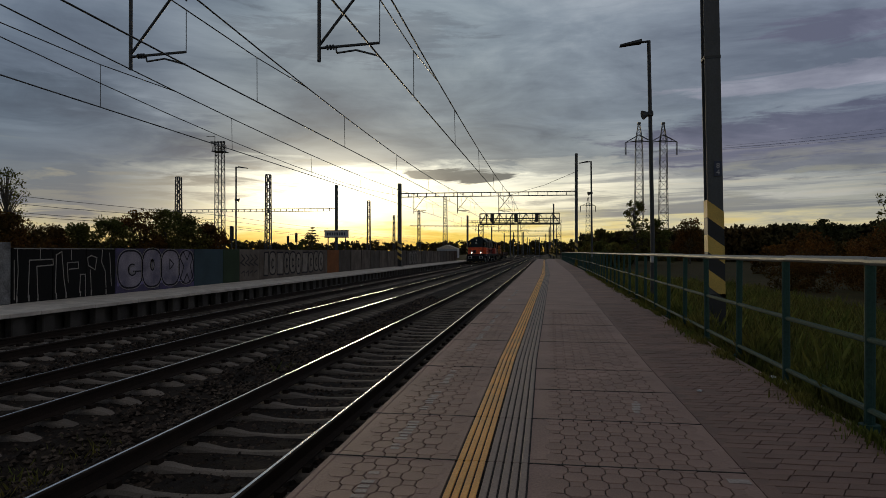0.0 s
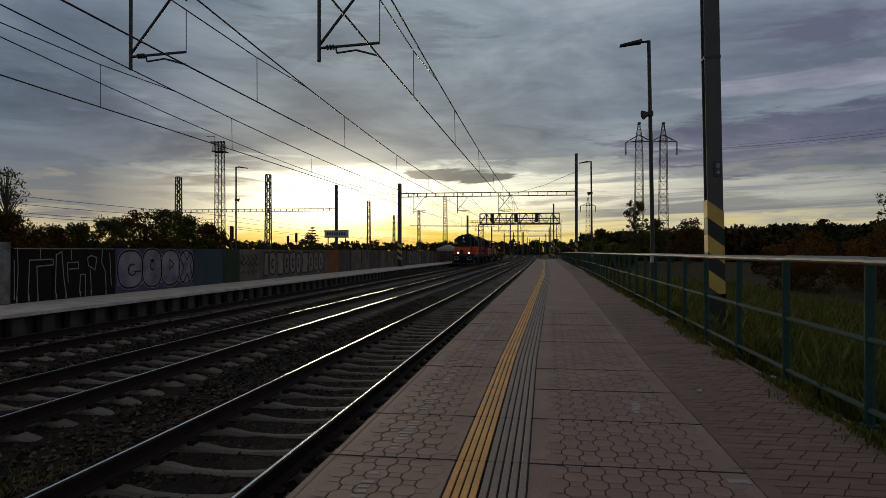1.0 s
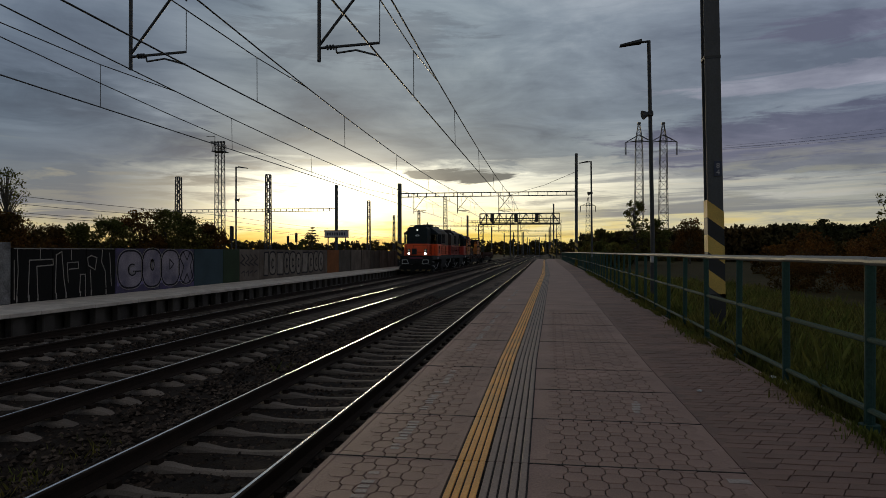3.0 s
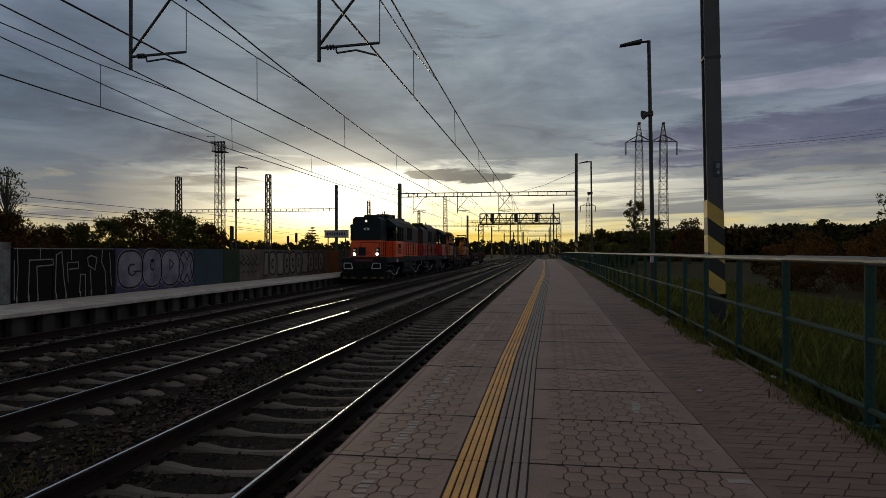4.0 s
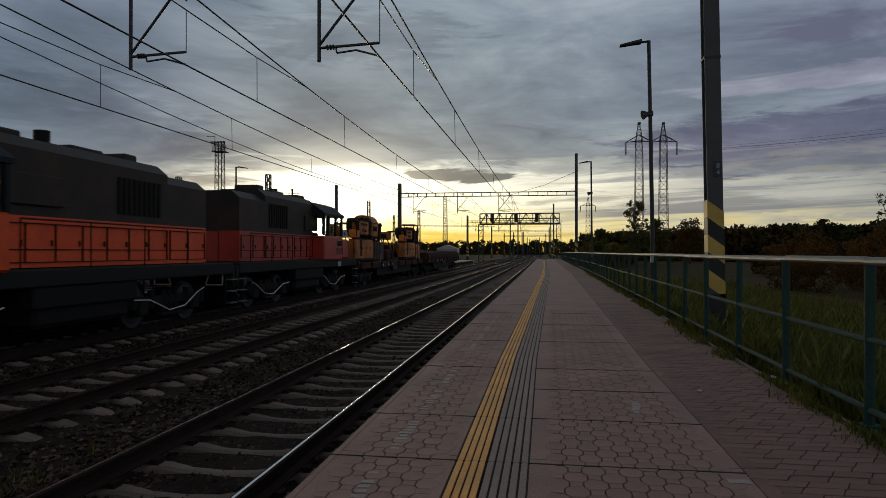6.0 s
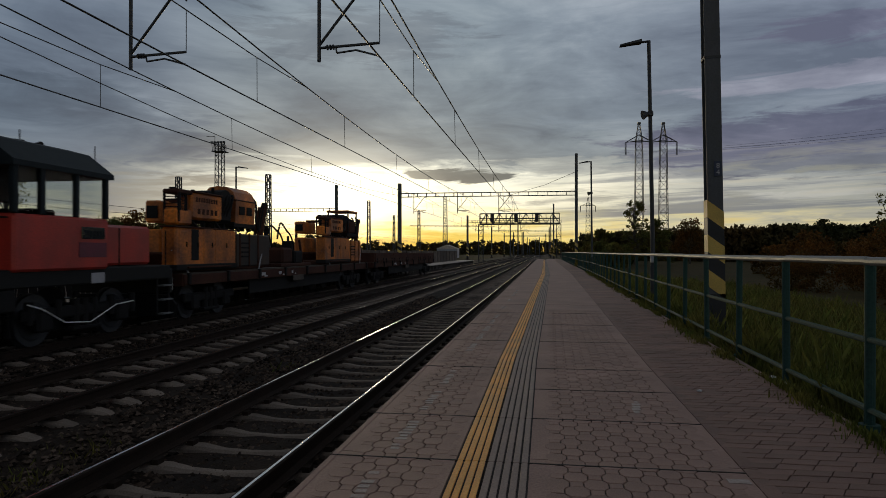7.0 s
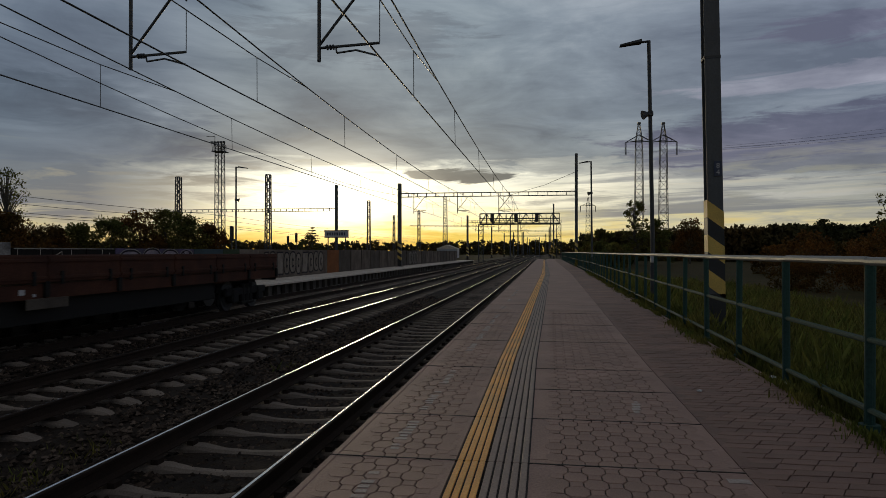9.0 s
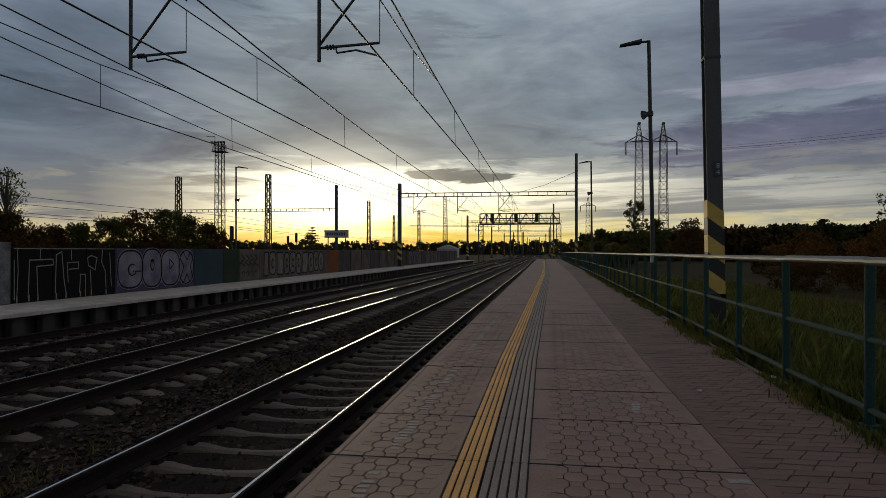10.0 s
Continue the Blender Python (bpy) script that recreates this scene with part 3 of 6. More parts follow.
def h_mast(x, y, top, lean, label, stripes=True, w=0.27, digits=""):
    """A steel mast of two flanges and a web, with a banded warning stripe at its foot."""
    e = empty("catenary_mast", pose(x, y, -0.3, 0, lean, 0), label, "catenary mast", "catenary masts")
    bm = B()
    h = top + 0.3
    for s in (-1, 1):
        box(bm, (0, s * (w / 2 - 0.012), h / 2), (w, 0.024, h), 0.004)
    box(bm, (0, 0, h / 2), (0.02, w - 0.05, h))
    part("column", bm, M["mast"], e)
    bm = B()
    box(bm, (0, 0, 0.02), (0.7, 0.7, 0.3), 0.04)
    part("footing", bm, M["wallc"], e, "rough concrete footing")
    if stripes:
        bm = B()
        box(bm, (0, 0, 0.42), (w + 0.012, w + 0.012, 0.8), 0.0)
        part("foot_paint", bm, M["black"], e, "black painted foot")
        n, z0, z1 = 5, 0.84, 2.39
        d = (z1 - z0) / n
        for k in range(n):
            bm = B()
            s = w / 2 + 0.006
            a, b, sl = z0 + k * d, z0 + (k + 1) * d, 0.11
            ring = []
            for (px, py, o) in ((-s, -s, sl), (s, -s, -sl), (s, s, -sl), (-s, s, sl)):
                ring.append((bm.verts.new((px, py, a + o)), bm.verts.new((px, py, b + o))))
            for i in range(4):
                j = (i + 1) % 4
                bm.faces.new((ring[i][0], ring[j][0], ring[j][1], ring[i][1]))
            part("warning_band", bm, M["stripe" if k % 2 == 0 else "black"], e, "yellow band" if k % 2 == 0 else "black band")
    bm = B()
    box(bm, (0.05, -w / 2 - 0.02, 3.05), (0.13, 0.012, 0.27), 0.004)
    pl = part("number_plate", bm, M["signdark"], e, "small dark plate with pale figures")
    if digits:
        for k, ch in enumerate(digits):
            part("figure", text_mesh(ch, 0.13), M["signwhite"], pl, m=pose(0.05, -w / 2 - 0.03, 3.06 - 0.115 * k, 90, 0, 0))
    else:
        for z in (3.0, 3.1):
            bm = B()
            box(bm, (0.05, -w / 2 - 0.03, z), (0.06, 0.006, 0.06))
            part("plate_mark", bm, M["signwhite"], pl)
    bm = B()
    box(bm, (0, 0, 5.05), (w + 0.014, w + 0.014, 0.05), 0.004)
    part("clamp", bm, M["dark"], e)
    return e


def lattice(bm, a, b, w0, w1, step, r=0.03, rb=0.018):
    """A four-legged lattice from a up to b, w0 wide at its foot and w1 at its top."""
    a, b = Vector(a), Vector(b)
    n = max(2, int((b - a).length / step))
    ax = (b - a).normalized()
    u = Vector((1, 0, 0)) if abs(ax.x) < 0.9 else Vector((0, 0, 1))
    v = ax.cross(u).normalized()
    u = v.cross(ax).normalized()
    prev = None
    for i in range(n + 1):
        f = i / n
        w = (w0 + (w1 - w0) * f) / 2
        c = a.lerp(b, f)
        ring = [c + u * w * p + v * w * q for p, q in ((-1, -1), (1, -1), (1, 1), (-1, 1))]
        if prev:
            for k in range(4):
                tube(bm, prev[k], ring[k], r, 4)
                p, q = (k, (k + 1) % 4) if i % 2 else ((k + 1) % 4, k)
                tube(bm, prev[p], ring[q], rb, 3)
                tube(bm, ring[k], ring[(k + 1) % 4], rb, 3)
        prev = ring


def wires_between(name, pts, r, parent=None, sides=5, m="wire"):
    """One continuous wire through the points."""
    bm, prev = B(), None
    P = [Vector(p) for p in pts]
    for i, p in enumerate(P):
        d = (P[min(i + 1, len(P) - 1)] - P[max(i - 1, 0)]).normalized()
        u = d.cross(Vector((0, 0, 1)) if abs(d.z) < 0.9 else Vector((1, 0, 0))).normalized()
        v = d.cross(u)
        ring = [bm.verts.new(p + (u * math.cos(a) + v * math.sin(a)) * r) for a in [6.2832 * k / sides for k in range(sides)]]
        for k in range(sides if prev else 0):
            bm.faces.new((prev[k], prev[(k + 1) % sides], ring[(k + 1) % sides], ring[k]))
        if i in (0, len(P) - 1):
            bm.faces.new(ring)
        prev = ring
    bmesh.ops.recalc_face_normals(bm, faces=bm.faces)
    return part(name, bm, M[m], parent)


BEAM_L = -14.15
WIRES = (-3.16, -7.18, -11.5)
CONTACT, CARRY, STITCH = 5.05, 6.56, 6.17
SAG = (0.42, 0.60, 0.52)


def hanger(x, y, parent, ztop, reach=1.22):
    """A drop post under the beam with its strut and registration arm, which holds the contact wire over the track."""
    bm = B()
    tube(bm, (x, y, 5.0), (x, y, ztop), 0.038, 8)
    p = part("drop_post", bm, M["dark"], parent)
    bm = B()
    tube(bm, (x, y, 5.32), (x + 0.95, y, 6.5), 0.03, 6)
    tube(bm, (x + 0.95, y, 6.5), (x + 1.25, y, 6.75), 0.03, 6)
    tube(bm, (x + 1.22, y, 6.35), (x + 1.25, y, 6.8), 0.02, 6)
    part("strut", bm, M["dark"], p)
    bm = B()
    tube(bm, (x, y, 5.27), (x + reach, y, 5.32), 0.028, 6)
    for q in (0.16, 0.22, 0.28):
        tube(bm, (x + q, y, 5.277), (x + q + 0.025, y, 5.278), 0.055, 8)
    part("steady_arm", bm, M["dark"], p)
    bm = B()
    tube(bm, (x + 0.34, y, 5.28), (x + 0.36, y, 5.16), 0.018, 5)
    tube(bm, (x + 0.36, y, 5.16), (x + 0.75, y, 5.2), 0.02, 6)
    tube(bm, (x + 0.75, y, 5.2), (x + reach - 0.02, y, CONTACT + 0.02), 0.02, 6)
    part("registration_arm", bm, M["dark"], p)


def make_portals():
    for k, y in enumerate(PORTALS):
        lean = (-1.0, 0.0, 0, 0, 0)[k]
        tall = (11.5, 10.6, 10, 10, 10)[k]
        right = (3.05, 2.97, 1.6, 1.6, 1.6)[k]
        h_mast(right, y, tall, lean, "grey steel catenary mast with yellow and black warning bands", digits="84" if k == 0 else "")
        if k:
            h_mast(BEAM_L, y, 8.0, 0, "dark steel catenary mast carrying a lattice beam, striped foot", w=0.34)
        b = empty("catenary_beam", pose(0, 0, 0), "slim dark lattice steel beam spanning the tracks between masts", "catenary portal", "catenary beams")
        bm = B()
        x = BEAM_L
        z0, z1 = (7.62, 7.98) if k == 0 else (6.66, 7.02)
        for z in (z0, z1):
            for q in (-0.15, 0.15):
                box(bm, ((3.1 + BEAM_L) / 2, y + q, z), (3.1 - BEAM_L, 0.06, 0.06))
        while x < 3.0:
            for q in (-0.15, 0.15):
                box(bm, (x, y + q, (z0 + z1) / 2), (0.05, 0.04, z1 - z0))
            tube(bm, (x, y - 0.15, z0), (x, y + 0.15, z0), 0.02, 3)
            x += 0.9
        part("lattice_truss", bm, M["dark"], b)
        if k < 3:
            for c in WIRES:
                hanger(c - 1.22, y, b, z1)


def make_wires():
    sup = (-43.0,) + PORTALS + (297.0,)
    for k, c in enumerate(WIRES):
        e = empty("overhead_wire", pose(0, 0, 0), "thin dark overhead line with carrying wire, contact wire and droppers", "overhead wire", "overhead wires")
        st = (0.2, 0.0, 0.2, -0.15, 0.15, -0.15, 0.15)
        carry, contact = [], []
        for i, (a, b) in enumerate(zip(sup, sup[1:])):
            n = 14
            for j in range(n):
                f = j / n
                y = a + (b - a) * f
                x = c + st[i] * (1 - f) + st[i + 1] * f
                zc = CARRY - SAG[k] * 4 * f * (1 - f)
                carry.append((x * 0.4 + c * 0.6, y, zc))
                contact.append((x, y, CONTACT))
            if i < 3:
                for off in (3.4, 10.9, 19.5, 28.5, 37.5, 45.0):
                    f = off / (b - a)
                    y, x = a + off, c + st[i] * (1 - f) + st[i + 1] * f
                    if y > 5:
                        wires_between("dropper", [(x, y, CONTACT), (x * 0.4 + c * 0.6, y, STITCH if off < 4 else CARRY - SAG[k] * 4 * f * (1 - f))], 0.0095, e, 4)
                # stitch wire slung under the carrying wire at the support
                f = 7.2 / (b - a)
                zs = CARRY - SAG[k] * 4 * f * (1 - f)
                xs = c + st[i + 1] * 0.4
                stitch = [(xs, b - 7.2, zs), (xs, b - 3.4, STITCH), (xs, b + 3.4, STITCH), (xs, b + 7.2, zs)]
                wires_between("stitch_wire", stitch, 0.014, e)
                wires_between("dropper", [(xs, b, CONTACT + 0.3), (xs, b, STITCH)], 0.0095, e, 4)
        wires_between("carrying_wire", carry, 0.019, e)
        wires_between("contact_wire", contact, 0.018, e)
    e = empty("feeder_wire", pose(0, 0, 0), "thin dark feeder wire slung beside the outer track", "overhead wire", "overhead wires")
    wires_between("wire", [(-13.0, y, 5.76 + 0.00128 * (y - 38) ** 2) for y in range(-2, 67, 4)], 0.016, e)
    # feeder lines beyond the wall
    for x, z in ((-39.1, 5.75), (-39.1, 5.15), (-39.1, 4.5), (-39.1, 4.25)):
        e = empty("yard_wire", pose(0, 0, 0), "thin dark overhead wire above the yard tracks", "overhead wire", "overhead wires")
        pts = [(x, 22.2 + 14 * i, z - 0.3 * math.sin(math.pi * ((i % 4) / 4.0))) for i in range(15)]
        wires_between("wire", pts, 0.02, e)


def lamp_post(x, y, top, base, lean, label, turn=0):
    e = empty("street_lamp", pose(x, y, base, 0, lean, turn), label, "street lamp", "platform lamps")
    h = top - base
    bm = B()
    tube(bm, (0, 0, 0), (0, 0, 1.1), 0.085, 12)
    tube(bm, (0, 0, 1.1), (0, 0, h), 0.06, 12, 0.05)
    part("pole", bm, M["dark"], e)
    bm = B()
    box(bm, (0, 0, 0.02), (0.35, 0.35, 0.04), 0.01)
    part("base_plate", bm, M["steel"], e)
    bm = B()
    tube(bm, (0.04, 0, h), (-0.2, 0, h - 0.01), 0.035, 8)
    part("arm", bm, M["dark"], e)
    bm = B()
    v = [(-0.78, -0.1, h - 0.10), (-0.78, 0.1, h - 0.10), (-0.2, 0.15, h - 0.03), (-0.2, -0.15, h - 0.03),
         (-0.78, -0.1, h - 0.06), (-0.78, 0.1, h - 0.06), (-0.2, 0.12, h + 0.05), (-0.2, -0.12, h + 0.05)]
    vs = [bm.verts.new(p) for p in v]
    for f in ((0, 1, 2, 3), (7, 6, 5, 4), (0, 4, 5, 1), (1, 5, 6, 2), (2, 6, 7, 3), (3, 7, 4, 0)):
        bm.faces.new([vs[i] for i in f])
    bmesh.ops.recalc_face_normals(bm, faces=bm.faces)
    part("lamp_head", bm, M["dark"], e, "flat dark lamp head, unlit")
    bm = B()
    tube(bm, (-0.06, 0, h * 0.725), (-0.2, -0.05, h * 0.72), 0.055, 12, 0.13)
    tube(bm, (0, 0, h * 0.725), (-0.07, 0, h * 0.725), 0.06, 8)
    box(bm, (0, 0, h * 0.725), (0.16, 0.16, 0.16), 0.03)
    part("loudspeaker", bm, M["dark"], e)
    bm = B()
    box(bm, (0, -0.05, 1.27 - base * 0 + 0.02), (0.16, 0.14, 0.24), 0.02)
    part("service_box", bm, M["signwhite"], e, "pale service box")


def make_railing():
    x = 2.4
    e = empty("railing", pose(x, 0, 0), "green painted steel pipe railing along the platform's grassy side", "railing")
    posts = [5.5 + 1.75 * k for k in range(-12, 62)]
    bm = B()
    tube(bm, (0, 0, -0.2), (0, 0, 1.17), 0.038, 12)
    tube(bm, (0, 0, -0.2), (0, 0, -0.02), 0.075, 10)
    me = mesh_of("post", bm)
    me.materials.append(M["teal"])
    for y in posts:
        part("post", me, None, e, m=pose(bend(y) + random.uniform(-.006, .006), y, 0, random.uniform(-.4, .4), random.uniform(-.5, .5)))
    for z, r, n, m in ((1.2, 0.033, "top_rail", "steel"), (0.61, 0.024, "middle_rail", "teal"), (0.09, 0.024, "lower_rail", "teal")):
        bm = B()
        tube(bm, (0, 0, 0), (0, 1.75, 0), r, 10)
        me = mesh_of(n, bm)
        me.materials.append(M[m])
        for a in posts[:-1]:
            part(n, me, None, e, "worn bare steel handrail" if n == "top_rail" else "", pose(bend(a), a, z + random.uniform(-0.004, 0.004), 0, 0, math.degrees(math.atan2(bend(a) - bend(a + 1.75), 1.75))))


def lattice_tower(name, label, category, x, y, top, w0, w1, step, r, base=-0.9, crown=False, arms=(), group=""):
    e = empty(name, pose(x, y, base), label, category, group)
    bm = B()
    h = top - base
    if arms:
        neck = arms[0][0]
        lattice(bm, (0, 0, 0), (0, 0, neck), w0, w1 * 1.4, step, r, r * 0.6)
        lattice(bm, (0, 0, neck), (0, 0, h), w1 * 1.4, w1 * 0.35, step * 0.7, r, r * 0.6)
        box(bm, (0, 0, h), (w1 * 0.7, w1 * 0.7, 0.5))
    else:
        lattice(bm, (0, 0, 0), (0, 0, h), w0, w1, step, r, r * 0.6)
    part("lattice_shaft", bm, M["dark"], e)
    if crown:
        bm = B()
        box(bm, (0, 0, h - 1.9), (2.5, 2.5, 0.14))
        for i in range(8):
            a = i * math.pi / 4
            tube(bm, (1.25 * math.cos(a), 1.25 * math.sin(a), h - 1.9), (1.25 * math.cos(a), 1.25 * math.sin(a), h - 0.6), 0.05, 4)
            b = a + math.pi / 4
            tube(bm, (1.25 * math.cos(a), 1.25 * math.sin(a), h - 0.6), (1.25 * math.cos(b), 1.25 * math.sin(b), h - 0.6), 0.05, 4)
        tube(bm, (-1.1, 0, h - 1.9), (-1.1, 0, h + 1.3), 0.06, 4)
        tube(bm, (-1.1, 0, h + 1.3), (-2.9, 0, h + 1.3), 0.06, 4)
        part("platform_cage", bm, M["dark"], e)
        for i in range(5):
            bm = B()
            box(bm, (-1.3 + 0.65 * i, -0.9, h - 0.1), (0.5, 0.3, 0.42), 0.05)
            tube(bm, (-1.3 + 0.65 * i, -0.9, h - 0.3), (-1.1 + 0.55 * i, -0.9, h - 1.9), 0.05, 4)
            part("floodlight", bm, M["dark"], e)
    for z, l in arms:
        for s in (-1, 1):
            bm = B()
            for q in (-0.5, 0.5):
                tube(bm, (0, q, z + 1.9), (s * l, 0, z), r * 0.9, 4)
                tube(bm, (0, q, z + 0.3), (s * l, 0, z), r * 0.9, 4)
            tube(bm, (s * l - 0.12, 0, z), (s * l - 0.12, 0, z - 3.4), r, 5)
            tube(bm, (s * l + 0.12, 0, z), (s * l + 0.12, 0, z - 3.4), r, 5)
            for q in (0.3, 0.6):
                tube(bm, (s * l * q, 0, z + 0.3 * (1 - q)), (s * l * q, 0, z + 1.9 * (1 - q)), r * 0.7, 3)
            part("cross_arm", bm, M["dark"], e)
    return e


def make_gantry():
    y, x0, x1, top = 150.0, -14.2, 3.2, 9.7
    e = empty("signal_gantry", pose(0, 0, 0), "heavy dark lattice signal gantry bridging all tracks", "signal gantry")
    bm = B()
    for q in (-0.7, 0.7):
        for z in (top, top - 1.1, top - 2.3):
            box(bm, ((x0 + x1) / 2, y + q, z), (x1 - x0, 0.14, 0.16 if z > top - 2 else 0.3))
        n = 12
        for i in range(n + 1):
            x = x0 + (x1 - x0) * i / n
            tube(bm, (x, y + q, top), (x, y + q, top - 2.3), 0.06, 4)
            if i < n:
                xx = x0 + (x1 - x0) * (i + 1) / n
                za, zb = (top, top - 2.3) if i % 2 else (top - 2.3, top)
                tube(bm, (x, y + q, za), (xx, y + q, zb), 0.06, 4)
    part("lattice_truss", bm, M["dark"], e)
    for x in (x0 + 0.2, x1 - 0.2):
        bm = B()
        lattice(bm, (x, y, -0.9), (x, y, top - 2.3), 1.0, 1.0, 1.2, 0.07, 0.04)
        part("leg", bm, M["dark"], e)
    for x in (-11.4, -6.2, -1.7):
        bm = B()
        box(bm, (x, y - 0.9, top - 1.0), (0.8, 0.3, 1.8), 0.05)
        part("signal_head", bm, M["black"], e, "black signal board with unlit lamps")
    bm = B()
    box(bm, ((x0 + x1) / 2, y, top - 2.35), (x1 - x0, 1.3, 0.06))
    part("walkway", bm, M["dark"], e)


def make_sign():
    e = empty("station_sign", pose(-18.2, 57.9, -0.9), "pale station name board on two posts with dark lettering bars", "station sign")
    bm = B()
    box(bm, (0, 0, 3.75), (2.2, 0.08, 0.62), 0.02)
    bd = part("board", bm, M["signwhite"], e)
    bm = B()
    box(bm, (0, 0, 3.44), (2.24, 0.1, 0.05))
    box(bm, (0, 0, 4.06), (2.24, 0.1, 0.05))
    part("board_frame", bm, M["dark"], bd)
    bm = B()
    for i, w in enumerate((0.16, 0.13, 0.15, 0.12, 0.16, 0.13, 0.15, 0.12)):
        box(bm, (-0.8 + 0.22 * i, -0.046, 3.75), (w, 0.01, 0.26))
    part("lettering_bars", bm, M["signdark"], bd)
    for s in (-0.8, 0.8):
        bm = B()
        tube(bm, (s, 0.08, 0), (s, 0.08, 3.9), 0.05, 8)
        part("post", bm, M["dark"], e)


def make_signal(x, y, top, base=-0.9):
    e = empty("railway_signal", pose(x, y, base), "dark unlit railway light signal on a pole", "railway signal", "railway signals")
    bm = B()
    tube(bm, (0, 0, 0), (0, 0, top - base - 1.2), 0.07, 8)
    part("pole", bm, M["dark"], e)
    bm = B()
    box(bm, (0, 0, top - base - 0.9), (0.5, 0.2, 1.8), 0.08)
    hd = part("signal_head", bm, M["black"], e)
    for i in range(3):
        bm = B()
        tube(bm, (0, -0.1, top - base - 0.35 - 0.5 * i), (0, -0.3, top - base - 0.35 - 0.5 * i), 0.12, 10)
        part("lamp_hood", bm, M["black"], hd)


make_portals()
make_wires()
lamp_post(2.98, 19.4, 7.1, -0.2, -1.0, "slim dark platform lamp with a flat unlit head and a loudspeaker")
lamp_post(2.98, 44.0, 7.0, -0.25, -0.5, "slim dark platform lamp with a flat unlit head and a loudspeaker")
lamp_post(-19.75, 41.4, 6.75, -0.9, 0, "slim dark platform lamp with a flat unlit head and a loudspeaker", 180)
make_railing()
lattice_tower("floodlight_tower", "tall dark lattice floodlight tower with a caged platform", "floodlight tower", -65.0, 129.0, 23.4, 1.55, 1.35, 1.3, 0.09, crown=True)
YARD = ((-53.4, 93.1, 12.3, 0.8), (-39.1, 92.2, 12.3, 0.75), (-37.2, 141.0, 12.2, 0.7), (-33.0, 177.0, 12.2, 0.7), (-44.0, 300.0, 26.0, 2.0), (-40.0, 178.0, 11.0, 0.6))
for x, y, t, w in YARD:
    lattice_tower("lattice_mast", "dark lattice steel mast carrying yard wires", "lattice mast", x, y, t, w, w * 0.75, 0.7, 0.09, group="lattice masts")
for x, y, t in ((-31.9, 101.4, 11.6), (-12.0, 240, 13.0), (-9.3, 240, 13.3)):
    h_mast(x, y, t, 0, "dark steel yard mast", stripes=False, w=0.4)
for a, b, y, z in ((-62.0, -31.9, 101.4, 7.6), (-36.0, -13.0, 180.0, 8.0)):
    e = empty("catenary_beam", pose(0, 0, 0), "slim dark lattice steel beam spanning the tracks between masts", "catenary portal", "catenary beams")
    bm = B()
    for q in (0, 0.4):
        box(bm, ((a + b) / 2, y, z + q), (b - a, 0.2, 0.08))
    x = a
    while x < b:
        box(bm, (x, y, z + 0.2), (0.07, 0.15, 0.4))
        x += 1.0
    part("lattice_truss", bm, M["dark"], e)
for x, y in ((24.5, 183.7), (30.8, 184.6)):
    lattice_tower("power_pylon", "distant grey lattice high-voltage pylon with drooping insulators", "power pylon", x, y, 35.0, 2.4, 1.2, 2.0, 0.10, arms=((31.0, 3.4),), group="power pylons")
lattice_tower("power_pylon", "distant grey lattice high-voltage pylon with drooping insulators", "power pylon", 26.0, 420.0, 34.0, 3.0, 1.5, 3.0, 0.12, arms=((30.0, 4.5),), group="power pylons")
for dx in (-3.4, 3.4):
    e = empty("power_line", pose(0, 0, 0), "distant high-voltage line strung from pylons", "power line", "power lines")
    for x0, y0 in ((24.5, 183.7), (30.8, 184.6)):
        pts = [(x0 + dx + 34 * f, y0 - 54 * f, 27.5 - 5.0 * f - 2.0 * f * (1 - f)) for f in [k / 12 * 1.6 for k in range(13)]]
        wires_between("conductor", pts, 0.018, e)
make_gantry()
make_sign()
make_signal(-36.5, 75.4, 4.3)
make_signal(-48.6, 124.0, 4.3)
make_signal(-47.1, 124.4, 4.9)
e = empty("feeder_wire", pose(0, 0, 0), "thin dark feeder wire slung from a mast", "overhead wire", "overhead wires")
wires_between("wire", [(2.97, 65.5, 8.9), (0.0, 69.0, 8.0), (-4.6, 76.0, 7.4), (-7.1, 125.0, 6.9)], 0.02, e)
for i in range(14):
    h_mast(random.Random(i).uniform(-16, 5), 270 + 22 * i, random.Random(i + 50).uniform(9, 12), 0, "far dark steel catenary mast", stripes=False, w=0.45)

